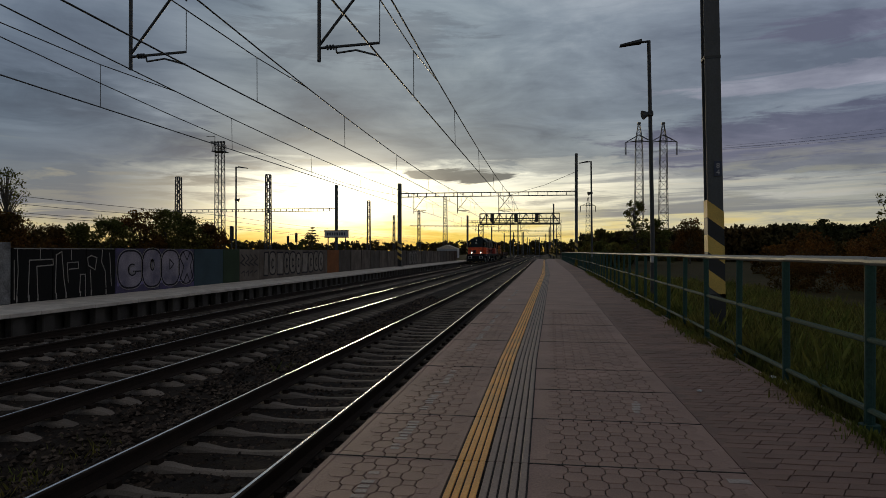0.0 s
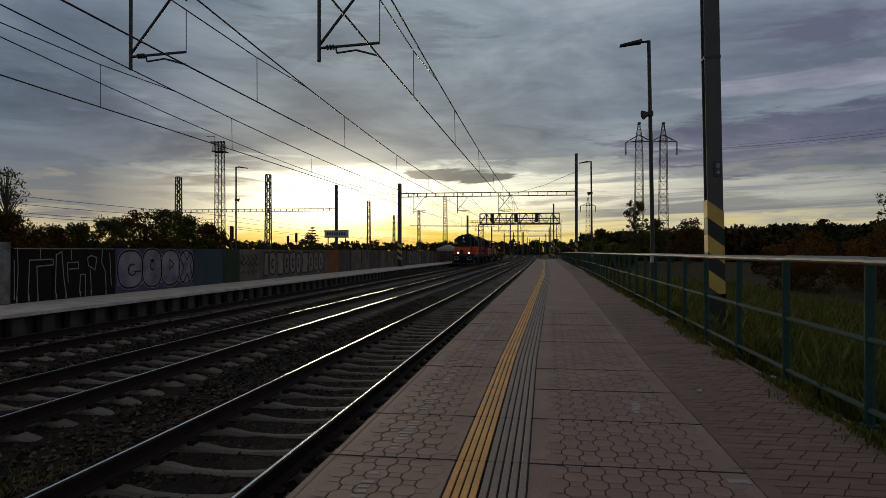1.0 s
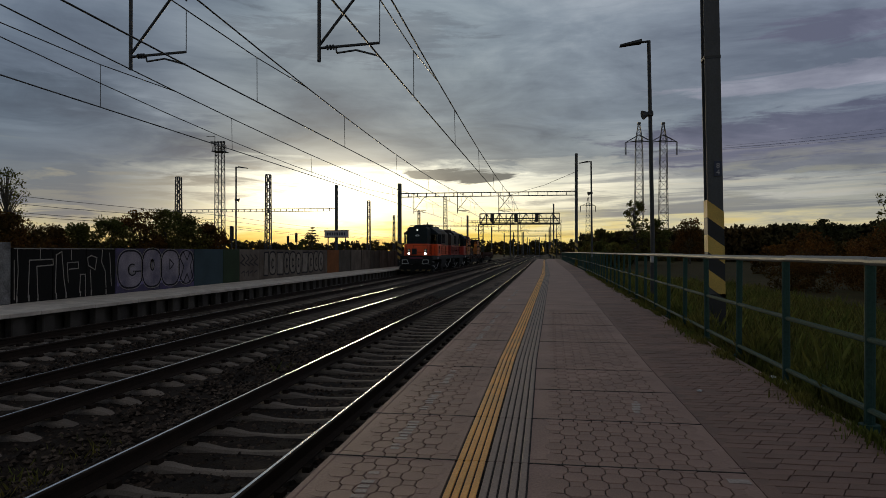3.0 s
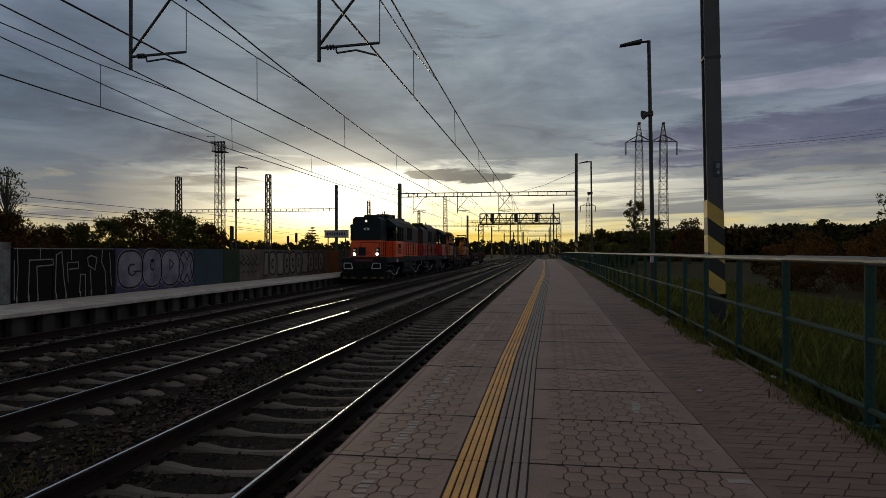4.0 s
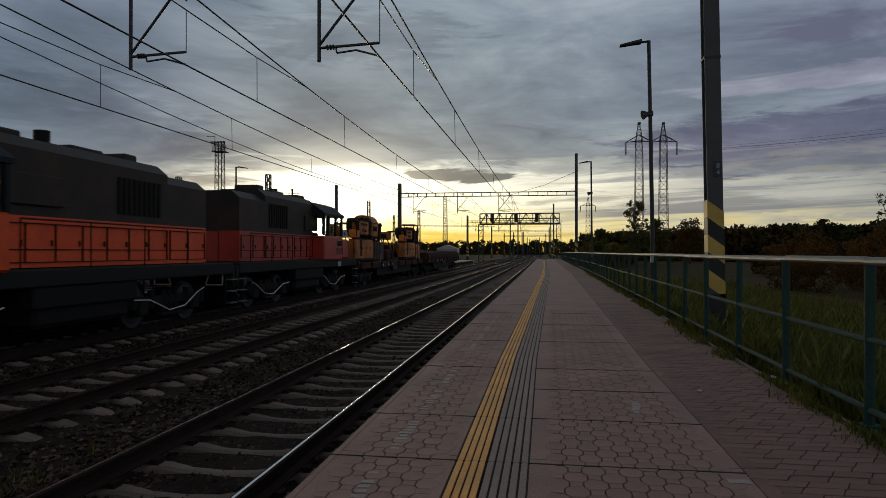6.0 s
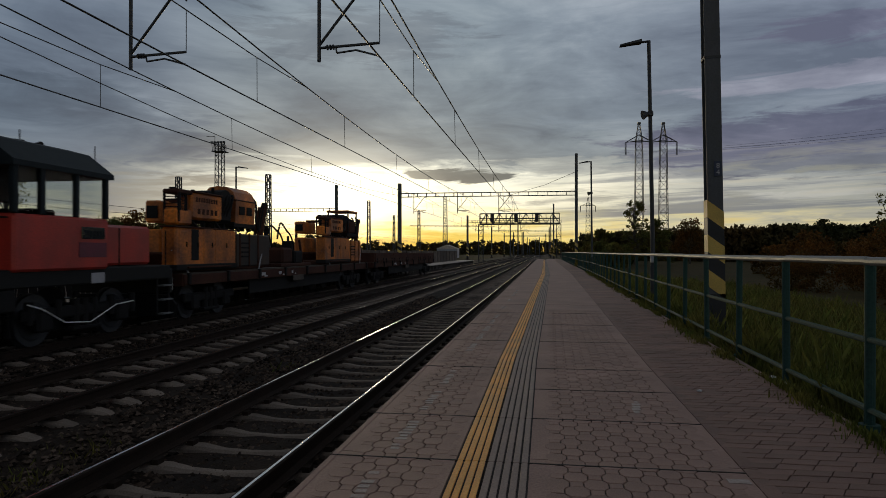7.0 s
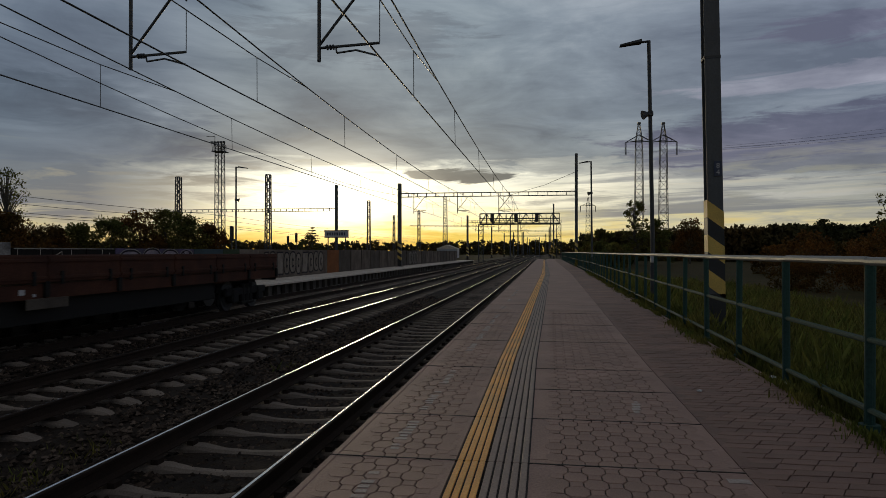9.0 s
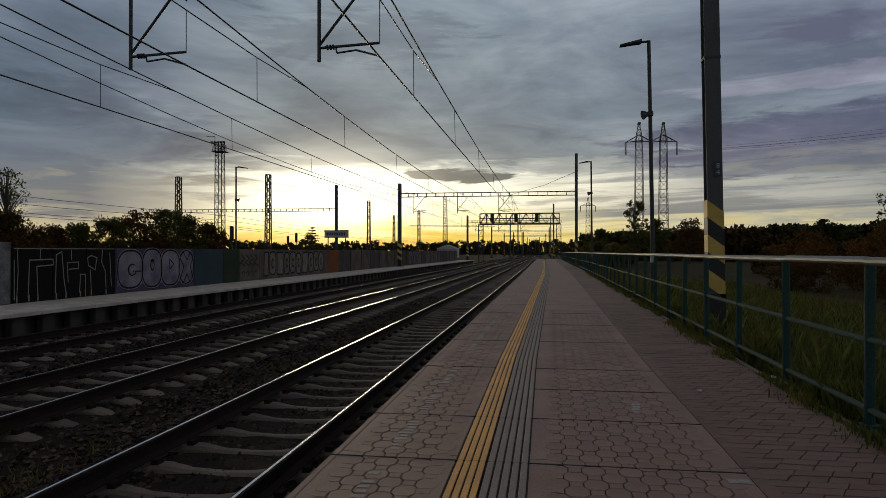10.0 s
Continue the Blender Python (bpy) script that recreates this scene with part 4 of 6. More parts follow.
# ---------------------------------------------------------------- wall with painted panels
PAINT = dict(
    black=mat("wall_black_paint", (0.010, 0.0095, 0.009), 0.85, vary=0.3, scale=1, fine=30, bump=0.15, spec=0.15),
    violet=mat("wall_violet_paint", (0.105, 0.085, 0.18), 0.8, vary=0.3, scale=1, fine=30, bump=0.15, tint=(0.055, 0.05, 0.065), spec=0.15),
    purple=mat("graffiti_purple", (0.18, 0.15, 0.36), 0.75, vary=0.3, scale=1.4, fine=30, bump=0.1, tint=(0.19, 0.17, 0.29), spec=0.15),
    lilac=mat("graffiti_lilac", (0.30, 0.265, 0.30), 0.75, vary=0.3, scale=1.4, fine=30, bump=0.1, tint=(0.14, 0.125, 0.17), spec=0.15),
    teal=mat("wall_teal_paint", (0.045, 0.072, 0.085), 0.8, vary=0.25, scale=1, fine=30, bump=0.15, spec=0.15),
    green=mat("wall_green_paint", (0.035, 0.055, 0.028), 0.8, vary=0.25, scale=1, fine=30, bump=0.15, spec=0.15),
    grey=mat("wall_grey_paint", (0.17, 0.14, 0.115), 0.85, vary=0.3, scale=0.9, fine=30, bump=0.2, tint=(0.09, 0.07, 0.055), spec=0.15),
    orange=mat("wall_orange_paint", (0.24, 0.09, 0.03), 0.8, vary=0.3, scale=1, fine=30, bump=0.15, spec=0.15),
    chalk=mat("graffiti_chalk_fill", (0.25, 0.215, 0.18), 0.8, vary=0.25, scale=1.5, fine=30, bump=0.1, tint=(0.16, 0.135, 0.11), spec=0.15),
    line=mat("graffiti_white_line", (0.36, 0.33, 0.29), 0.7, vary=0.3, scale=6, fine=30, bump=0.05, spec=0.15),
    ink=mat("graffiti_dark_line", (0.02, 0.018, 0.022), 0.7, vary=0.2, scale=6, fine=30, bump=0.05, spec=0.15),
)


def stroke(bm, pts, w, x=0.0):
    """A flat painted line on the wall through (y, z) points, w wide, 4 mm proud."""
    for (y0, z0), (y1, z1) in zip(pts, pts[1:]):
        l = math.hypot(y1 - y0, z1 - z0) + w * 0.7
        a = math.atan2(z1 - z0, y1 - y0)
        box(bm, (0, 0, 0), (0.004, l, w), 0, Matrix.Translation((x, (y0 + y1) / 2, (z0 + z1) / 2)) @ Matrix.Rotation(a, 4, "X"))


def oval(cy, cz, ry, rz, n=18, a0=0, a1=360, sq=1.0):
    return [(cy + ry * math.copysign(abs(math.cos(t)) ** sq, math.cos(t)), cz + rz * math.copysign(abs(math.sin(t)) ** sq, math.sin(t))) for t in [radians(a0 + (a1 - a0) * i / n) for i in range(n + 1)]]


def make_wall():
    w = empty("wall_north", pose(WALL_X, 0, LEFT_Z), "old concrete panel wall behind the platform, covered with spray paint", "wall", kind="structure")
    top = 1.56

    def panel(y0, y1, m, h=top):
        bm = B()
        box(bm, (-0.06, (y0 + y1) / 2, h / 2), (0.12, y1 - y0 - 0.03, h), 0.012)
        part("panel", bm, m, w)

    def post(y, m=None, h=top + 0.05):
        bm = B()
        box(bm, (-0.05, y, h / 2), (0.2, 0.16, h), 0.02)
        part("wall_post", bm, m or M["wallc"], w)
    y = 16.8
    for y1, m in ((18.4, "black"), (19.9, "black"), (21.4, "black"), (24.1, "violet"), (26.7, "violet"), (29.3, "teal"), (31.0, "green"), (33.3, "grey"), (36.0, "grey"), (39.0, "grey"), (41.7, "grey"), (44.4, "grey"), (47.0, "orange")):
        panel(y, y1, PAINT[m])
        y = y1
    while y < 112:
        panel(y, y + 3.0, PAINT["grey"] if random.random() < 0.6 else M["wallc"], top + random.uniform(-0.03, 0.05))
        post(y + 3.0)
        y += 3.0
    bm = B()
    box(bm, (0.02, 16.35, 0.85), (0.3, 0.5, 1.7), 0.03)
    part("end_pillar", bm, M["pillar"], w, "pale streaked concrete end pillar")
    # white outlined lettering on the black panels
    bm = B()

    def line(pts, t):
        stroke(bm, [(16.9 + (p - 18.3) * 0.94, q) for p, q in pts], t * 0.8)
    line([(18.3, 1.2), (18.3, 0.1)], 0.03)
    line([(18.85, 0.15), (18.9, 1.2), (19.9, 1.22), (19.92, 1.05), (19.2, 1.02), (19.25, 0.1)], 0.04)
    line([(18.42, 1.5), (18.45, 0.9), (18.4, 0.2)], 0.03)
    line([(19.35, 1.56), (19.35, 1.24)], 0.03)
    line([(20.0, 0.2), (20.05, 1.35), (20.3, 1.45), (20.4, 0.6), (20.5, 0.15)], 0.04)
    line([(20.6, 0.5), (20.55, 1.1), (21.1, 1.12), (21.1, 0.92), (20.65, 0.9)], 0.035)
    line([(21.15, 0.15), (21.2, 0.72), (21.45, 0.72), (21.45, 0.15)], 0.045)
    line([(20.75, 1.5), (20.75, 1.2)], 0.03)
    line([(21.55, 1.25), (21.6, 1.0), (21.95, 0.85), (22.05, 1.25), (21.75, 1.32), (21.55, 1.25)], 0.04)
    line([(21.7, 0.85), (21.75, 0.2)], 0.035)
    line([(22.35, 1.5), (22.3, 1.1), (22.5, 0.8), (22.55, 0.25)], 0.04)
    line([(22.75, 1.4), (22.8, 0.9), (22.85, 0.3)], 0.035)
    line([(18.3, 1.53), (23.0, 1.54)], 0.03)
    for yy in (18.4, 18.88, 19.25, 20.05, 20.5, 21.2, 21.45, 21.75, 22.55):
        line([(yy, 0.04), (yy, 0.18)], 0.06)
    part("outlined_lettering", bm, PAINT["line"], w)
    # swollen letters on the violet panels: filled shapes, dark outlines
    fill, ink = B(), B()
    letters = ((22.25, 0.82, 0.74, 0.66), (23.6, 0.84, 0.64, 0.70), (24.85, 0.82, 0.66, 0.68))
    for k, (cy, cz, ry, rz) in enumerate(letters):
        pts = oval(cy, cz, ry, rz, 22, sq=0.75)
        f = [fill.verts.new((0.004 + 0.002 * k, a, b)) for a, b in pts[:-1]]
        fill.faces.new(f)
        stroke(ink, pts, 0.05, 0.012)
    stroke(ink, oval(22.35, 0.8, 0.24, 0.2, 14, 60, 330), 0.045, 0.012)
    stroke(ink, [(22.4, 0.74), (22.95, 0.74)], 0.045, 0.012)
    stroke(ink, oval(23.6, 0.95, 0.12, 0.2, 12), 0.045, 0.012)
    stroke(ink, [(24.8, 1.15), (24.8, 0.76), (25.1, 0.95), (24.8, 1.15)], 0.045, 0.012)
    pts = [(25.55, 0.25), (25.85, 0.85), (25.5, 1.25), (25.8, 1.45), (26.1, 1.1), (26.35, 1.45), (26.6, 1.25), (26.35, 0.85), (26.62, 0.25), (26.35, 0.15), (26.1, 0.55), (25.8, 0.15), (25.55, 0.25)]
    f = [fill.verts.new((0.004, a, b)) for a, b in oval(26.05, 0.82, 0.56, 0.66, 20)[:-1]]
    fill.faces.new(f)
    stroke(ink, pts, 0.05, 0.012)
    stroke(ink, oval(26.05, 0.82, 0.58, 0.68, 20), 0.04, 0.012)
    # the spray changes from pale above to purple below
    low = fill.copy()
    for b, keep_low in ((fill, False), (low, True)):
        bmesh.ops.bisect_plane(b, geom=b.verts[:] + b.edges[:] + b.faces[:], plane_co=(0, 0, 0.80), plane_no=(0, 0.12, 1), clear_outer=keep_low, clear_inner=not keep_low)
    part("swollen_letter_fill", fill, PAINT["lilac"], w)
    part("swollen_letter_shade", low, PAINT["purple"], w)
    halo = B()
    for cy, cz, ry, rz in letters + ((26.05, 0.82, 0.56, 0.66),):
        stroke(halo, oval(cy, cz, ry + 0.06, rz + 0.05, 22, 20, 330, 0.75), 0.022, 0.014)
    stroke(halo, oval(22.35, 0.8, 0.17, 0.13, 14, 60, 330), 0.03, 0.014)
    stroke(halo, oval(23.6, 0.95, 0.07, 0.14, 12), 0.03, 0.014)
    part("pale_halo_line", halo, PAINT["line"], w)
    bm = B()
    box(bm, (0.0015, 24.0, 0.42), (0.003, 5.0, 0.34))
    part("purple_wash", bm, PAINT["purple"], w)
    part("swollen_letter_outline", ink, PAINT["ink"], w)
    # plain pale shapes with dark edges on the grey panels
    ink, pale = B(), B()
    rng = random.Random(21)
    yy = 33.7
    while yy < 43.4:
        wd = rng.uniform(0.75, 1.25)
        if rng.random() < 0.45:
            pts = oval(yy + wd / 2, 0.8 + rng.uniform(-0.05, 0.05), wd * 0.47, 0.62, 16, sq=0.7)
            stroke(ink, oval(yy + wd / 2, 0.8, wd * 0.12, 0.24, 10, 40, 320), 0.09, 0.012)
        else:
            t = rng.uniform(-0.25, 0.25)
            pts = [(yy + 0.15, 0.2), (yy + 0.15 + t, 1.4), (yy + wd - 0.15 + t, 1.42), (yy + wd - 0.15, 0.18), (yy + 0.15, 0.2)]
        pale.faces.new([pale.verts.new((0.005, a, b)) for a, b in pts[:-1]])
        stroke(ink, pts, 0.08, 0.010)
        yy += wd * 0.98
    for cy in (31.2, 31.7, 32.2, 32.7):
        stroke(ink, [(cy, 1.3), (cy + 0.35, 1.1), (cy - 0.1, 0.9), (cy + 0.4, 0.75)], 0.06, 0.006)
        stroke(ink, [(cy, 0.4), (cy + 0.3, 0.5), (cy + 0.3, 0.25)], 0.05, 0.006)
    part("dark_letter_edges", ink, PAINT["ink"], w)
    part("pale_letter_fill", pale, PAINT["chalk"], w)
    pale = B()
    for cy in (73, 74, 75, 76, 77):
        stroke(pale, oval(cy, 0.8, 0.4, 0.65, 10), 0.1, 0.006)
    part("pale_letter_strokes", pale, PAINT["line"], w)


# ---------------------------------------------------------------- plants
def leaf_mesh(name, centres, sizes, rng, per, leaf, material):
    """Loose leaves scattered in clumps: each a small bent pair of triangles."""
    C = np.repeat(np.asarray(centres, float), per, 0)
    S = np.repeat(np.asarray(sizes, float), per)
    n = len(C)
    d = rng.normal(0, 1, (n, 3))
    d /= np.linalg.norm(d, axis=1)[:, None]
    P = C + d * (S * rng.random(n) ** 0.45)[:, None] * np.array([1, 1, 0.8])
    a = rng.normal(0, 1, (n, 3)); a /= np.linalg.norm(a, axis=1)[:, None]
    b = np.cross(a, rng.normal(0, 1, (n, 3))); b /= np.linalg.norm(b, axis=1)[:, None]
    l = leaf * (0.6 + 0.8 * rng.random(n))[:, None]
    V = np.stack([P - a * l, P + b * l * 0.5, P + a * l, P - b * l * 0.5 + np.array([0, 0, -0.15]) * l], 1).reshape(-1, 3)
    o = 4 * np.arange(n)[:, None]
    F = np.concatenate([o + np.array([0, 1, 2]), o + np.array([0, 2, 3])], 0)
    me = strip_mesh(name, V.tolist(), F.tolist())
    me.materials.append(material)
    return me


def make_tree(x, y, base, h, w, seed, label, leafmat="leaf", clumps=46, per=55, leaf=0.12, sparse=False, low=0.15, group="trees"):
    rng = np.random.default_rng(seed)
    e = empty("tree", pose(x, y, base), label, "tree", group)
    bm = B()
    top = Vector((rng.normal(0, 0.03) * h, 0, h * (0.95 if sparse else 0.75)))
    tube(bm, (0, 0, -0.1), top, 0.03 * h * 0.7, 7, 0.005 * h)
    cs, ss = [], []
    for i in range(clumps):
        f = low + (1 - low) * rng.random()
        prof = math.sin(math.pi * min(1, 0.18 + 0.80 * f)) ** 0.6 if not sparse else 0.35 + 0.65 * math.sin(math.pi * (0.15 + 0.8 * f))
        r = w / 2 * prof * rng.random() ** 0.5
        a = rng.random() * 6.28
        p = Vector((r * math.cos(a), r * math.sin(a), f * h))
        cs.append(p[:]); ss.append(h * (0.05 if sparse else 0.125) * (0.6 + 0.8 * rng.random()))
        if i % 2 == 0:
            s = top * max(0.12, f * 0.75)
            tube(bm, s, s.lerp(p, 0.5) + Vector((0, 0, 0.02 * h)), 0.007 * h, 5, 0.004 * h)
            tube(bm, s.lerp(p, 0.5) + Vector((0, 0, 0.02 * h)), p, 0.004 * h, 4, 0.0012 * h)
    part("trunk", bm, M["bark"], e)
    part("crown", leaf_mesh("crown", cs, ss, rng, per, leaf, M[leafmat]), None, e)


def make_conifer(x, y, base, h, w):
    e = empty("conifer_tree", pose(x, y, base), "small dark spindly conifer behind the wall", "tree", "trees")
    rng = np.random.default_rng(3)
    bm = B()
    tube(bm, (0, 0, 0), (0, 0, h), 0.12, 6, 0.02)
    cs, ss = [], []
    for i in range(11):
        z = h * (0.2 + 0.075 * i)
        for k in range(6):
            a = k * 1.05 + i * 0.4
            l = w / 2 * (1.05 - z / h) * (0.75 + 0.5 * rng.random())
            tip = (l * math.cos(a), l * math.sin(a), z + 0.1 * l)
            tube(bm, (0, 0, z), tip, 0.035, 4, 0.01)
            for f in (0.4, 0.7, 1.0):
                cs.append((tip[0] * f, tip[1] * f, z + 0.08 * l * f)); ss.append(0.2)
    part("trunk", bm, M["bark"], e)
    part("crown", leaf_mesh("crown", cs, ss, rng, 14, 0.11, M["wood"]), None, e)


def woods(name, label, pts, seed, per=26, leaf=0.5, m="wood"):
    """A far belt of trees: many ragged clumps along a line; pts: (x, y, base, height) per tree."""
    rng = np.random.default_rng(seed)
    cs, ss = [], []
    for x, y, b, h in pts:
        for k in range(12):
            f = 0.95 * rng.random()
            r = 0.3 * h * math.sin(math.pi * (0.15 + 0.75 * f))
            a = rng.random() * 6.28
            cs.append((x + r * math.cos(a), y + r * math.sin(a), b + f * h)); ss.append(h * 0.2)
    ob = new(name, leaf_mesh(name, cs, ss, rng, per, leaf, M[m]))
    tagged(ob, label, "woods", kind="stuff")


def make_plants():
    g = "dark leafy tree in early autumn standing behind the wall"
    make_tree(-31.5, 35.8, -0.9, 7.0, 3.0, 1, "half-bare birch tree with thin drooping twigs", "leaf", 110, 13, 0.08, True, 0.3)
    make_tree(-31.2, 35.4, -0.9, 4.3, 3.6, 2, "bushy tree with rust-brown autumn leaves", "autumn", 80, 110, 0.10, low=0.0)
    make_tree(-30.0, 36.4, -0.9, 3.1, 2.6, 22, "bushy tree with rust-brown autumn leaves", "autumn", 46, 60, 0.10)
    rows = ((-40.2, 50, 4.2, 3.8), (-39.3, 52.5, 4.3, 4.0), (-37.4, 54.0, 4.9, 4.6), (-36.5, 57.0, 5.8, 5.2), (-35.3, 59.5, 5.9, 4.6), (-34.4, 61.5, 5.5, 4.6), (-33.2, 63.5, 4.9, 4.0))
    for i, (x, y, h, w) in enumerate(rows):
        make_tree(x, y, -0.9, h, w, 30 + i, g, "leaf" if i % 3 else "autumn", 80, 120, 0.11, low=0.0)
    make_conifer(-50.8, 144.0, -0.9, 7.8, 6.5)
    make_tree(-54, 150.0, -0.9, 6.2, 5.0, 50, g, "leaf", 40, 40, 0.2)
    make_tree(14.6, 114.0, -0.9, 10.4, 4.2, 60, "dark tree with an open uneven crown beside the line", "leaf", 110, 36, 0.15, True, 0.1)
    make_tree(18.6, 118.0, -0.9, 7.2, 5.0, 61, "dark tree with an open uneven crown beside the line", "leaf", 46, 60, 0.22)
    make_tree(24.8, 122.0, -0.9, 7.6, 5.0, 62, "dark tree with an open uneven crown beside the line", "autumn", 40, 60, 0.22)
    make_tree(9.0, 112.0, -0.9, 5.5, 6.5, 63, "dark tree with an open uneven crown beside the line", "leaf", 40, 60, 0.22)
    rng = random.Random(5)
    far = []
    for i in range(260):         # belt along the horizon to the north and west
        a = radians(-14 + 64 * i / 260)
        d = 520 + rng.uniform(-40, 40)
        far.append((-d * math.sin(a), d * math.cos(a), -0.9, rng.uniform(6.5, 11)))
    woods("far_woods", "dark belt of far trees along the horizon", far, 11, 22, 1.0)
    belt = []
    for i in range(300):         # wood on the rise east of the line
        f = i / 300
        x, y = 13 + 100 * f + rng.uniform(-3, 3), 190 - 95 * f + rng.uniform(-14, 6)
        belt.append((x, y, -0.9, 6.3 + 2.2 * f + rng.uniform(-0.9, 0.7)))
    woods("roadside_woods", "dark autumn woodland edge beyond the meadow", belt, 12, 55, 0.5)
    bush = [(16 + rng.uniform(-3, 10), 28 + rng.uniform(-4, 16), -0.95, rng.uniform(1.6, 3.2)) for i in range(26)]
    woods("autumn_bushes", "rust-brown bushes on the meadow", bush, 13, 150, 0.065, "autumn")
    make_tree(30.3, 65.5, -0.9, 7.4, 3.2, 71, "thin half-bare tree at the edge of the meadow", "leaf", 60, 16, 0.12, True, 0.2)
    bush = [(26 + rng.uniform(-5, 9), 66 + rng.uniform(-6, 12), -0.95, rng.uniform(2.2, 4.4)) for i in range(26)]
    woods("rust_bushes", "rust-brown bushes at the far edge of the meadow", bush, 15, 70, 0.16, "autumn")
    hedge = [(4.5 + 0.35 * i + rng.uniform(-1, 1), 60 + 2.4 * i, -0.9, rng.uniform(2.0, 3.4)) for i in range(30)]
    woods("meadow_hedge", "dark hedge along the meadow", hedge, 14, 60, 0.22, "leaf")


def make_grass():
    """Rough grass along the railing and over the meadow: single bent blades."""
    rng = np.random.default_rng(9)
    n = 130000
    y = 3.0 + 42 * rng.random(n) ** 1.6
    x = 2.17 + np.where(rng.random(n) < 0.45, 0.5 * rng.random(n) ** 1.3, 9 * rng.random(n))
    # ragged tufts creeping over the edge of the paving
    k = 26000
    cy, cr = 3.0 + 40 * rng.random(260) ** 1.5, rng.random(260) ** 2
    pick = rng.integers(0, 260, k)
    y[:k] = cy[pick] + rng.normal(0, 0.05 + 0.12 * cr[pick])
    x[:k] = 2.25 - np.abs(rng.normal(0, 0.02 + 0.09 * cr[pick]))
    tuft = np.sin(x * 3.1 + 1.3 * np.sin(y * 1.1)) * np.sin(y * 2.3 + np.sin(x * 1.9))
    keep = (tuft > -0.35) | (rng.random(n) < 0.3)
    x, y, tuft = x[keep], y[keep], tuft[keep]
    n = len(x)
    z = np.interp(x, [2.20, 2.27, 2.5, 3.0, 3.6, 4.5, 6, 9, 14], [0.02, -0.12, -0.10, -0.12, -0.18, -0.3, -0.5, -0.8, -0.95]) - 0.04
    h = (0.10 + 0.26 * rng.random(n) ** 1.5) * np.clip((x - 2.12) * 2.0, 0.26, 1.3) * (1 + 0.5 * tuft)
    x = x + 0.012 * np.clip(y - 8, 0, 32)
    a = rng.random(n) * 6.28
    w = 0.004 + 0.004 * rng.random(n) + y * 0.00025
    dx, dy = np.cos(a), np.sin(a)
    lean = h * 0.6 * rng.random(n)
    b = rng.random(n) * 6.28
    V = np.stack([np.stack([x - dx * w, y - dy * w, z], -1), np.stack([x + dx * w, y + dy * w, z], -1),
                  np.stack([x + dx * w * .7 + 0.4 * lean * np.cos(b), y + dy * w * .7 + 0.4 * lean * np.sin(b), z + h * 0.6], -1),
                  np.stack([x + lean * np.cos(b), y + lean * np.sin(b), z + h], -1)], 1).reshape(-1, 3)
    o = 4 * np.arange(n)[:, None]
    F = np.concatenate([o + np.array([0, 1, 2]), o + np.array([0, 2, 3])], 0)
    me = strip_mesh("grass", V.tolist(), F.tolist())
    me.materials.append(M["grass"])
    tagged(new("grass", me), "rough green grass growing along the railing", "grass", kind="stuff")


def make_weeds():
    """Small weeds growing in the ballast beside the near track."""
    rng = np.random.default_rng(17)
    V, F = [], []
    for cx, cy, k, sp in ((-4.85, 5.5, 260, 0.4), (-5.1, 6.6, 90, 0.25), (-4.7, 4.7, 200, 0.3), (-8.6, 9.0, 60, 0.3), (-4.9, 12.0, 40, 0.25)):
        for i in range(k):
            x, y = cx + rng.normal(0, sp), cy + rng.normal(0, sp)
            h, a, b = 0.05 + 0.09 * rng.random(), rng.random() * 6.28, rng.random() * 6.28
            z = RAIL - 0.37
            o = len(V)
            w = 0.012
            V += [(x - w * math.cos(a), y - w * math.sin(a), z), (x + w * math.cos(a), y + w * math.sin(a), z), (x + h * 0.7 * math.cos(b), y + h * 0.7 * math.sin(b), z + h)]
            F.append((o, o + 1, o + 2))
    me = strip_mesh("weeds", V, F)
    me.materials.append(M["grass"])
    tagged(new("weeds", me), "small green weeds in the ballast", "weeds", kind="stuff")


def make_litter():
    for i, (x, y, z, s) in enumerate(((1.39, 6.45, 0.0, 0.022), (2.27, 7.25, 0.0, 0.028), (2.31, 7.0, -0.01, 0.022))):
        rng = random.Random(i)
        bm = B()
        bmesh.ops.create_icosphere(bm, subdivisions=2, radius=s)
        for v in bm.verts:
            v.co *= rng.uniform(0.6, 1.15)
            v.co.z = v.co.z * 0.5 + s * 0.42
        ob = part("litter", bm, M["signpaper"])
        ob.matrix_basis = pose(x, y, z)
        tagged(ob, "crumpled scrap of white paper on the paving", "litter", "paper scraps")


M["signpaper"] = mat("white_paper", (0.80, 0.80, 0.78), 0.7, vary=0.1, scale=20, fine=60, bump=0.05)


def make_shed():
    e = empty("shed", pose(-33.0, 232.0, -0.9), "small pale far railway building with a shallow roof", "building")
    bm = B()
    box(bm, (0, 0, 1.6), (7.0, 6.0, 3.2), 0.05)
    part("wall", bm, M["signwhite"], e)
    bm = B()
    sweep(bm, [(-3.8, 3.2), (3.8, 3.2), (0, 4.6)], -3.3, 3.3)
    part("roof", bm, M["edge"], e)
    for x in (-2.0, 0.0, 2.0):
        bm = B()
        box(bm, (x, -3.02, 1.8), (0.9, 0.08, 1.0))
        part("window", bm, M["pane"], e)


make_wall()
make_plants()
make_grass()
make_weeds()
make_litter()
make_shed()

# ---------------------------------------------------------------- train
# In each vehicle's space y runs backwards from its leading end, z = 0 is the top of the rails.
def bx(name, m, parent, c, s, bevel=0.02, label=""):
    bm = B()
    box(bm, c, s, bevel)
    return part(name, bm, M[m] if isinstance(m, str) else m, parent, label)


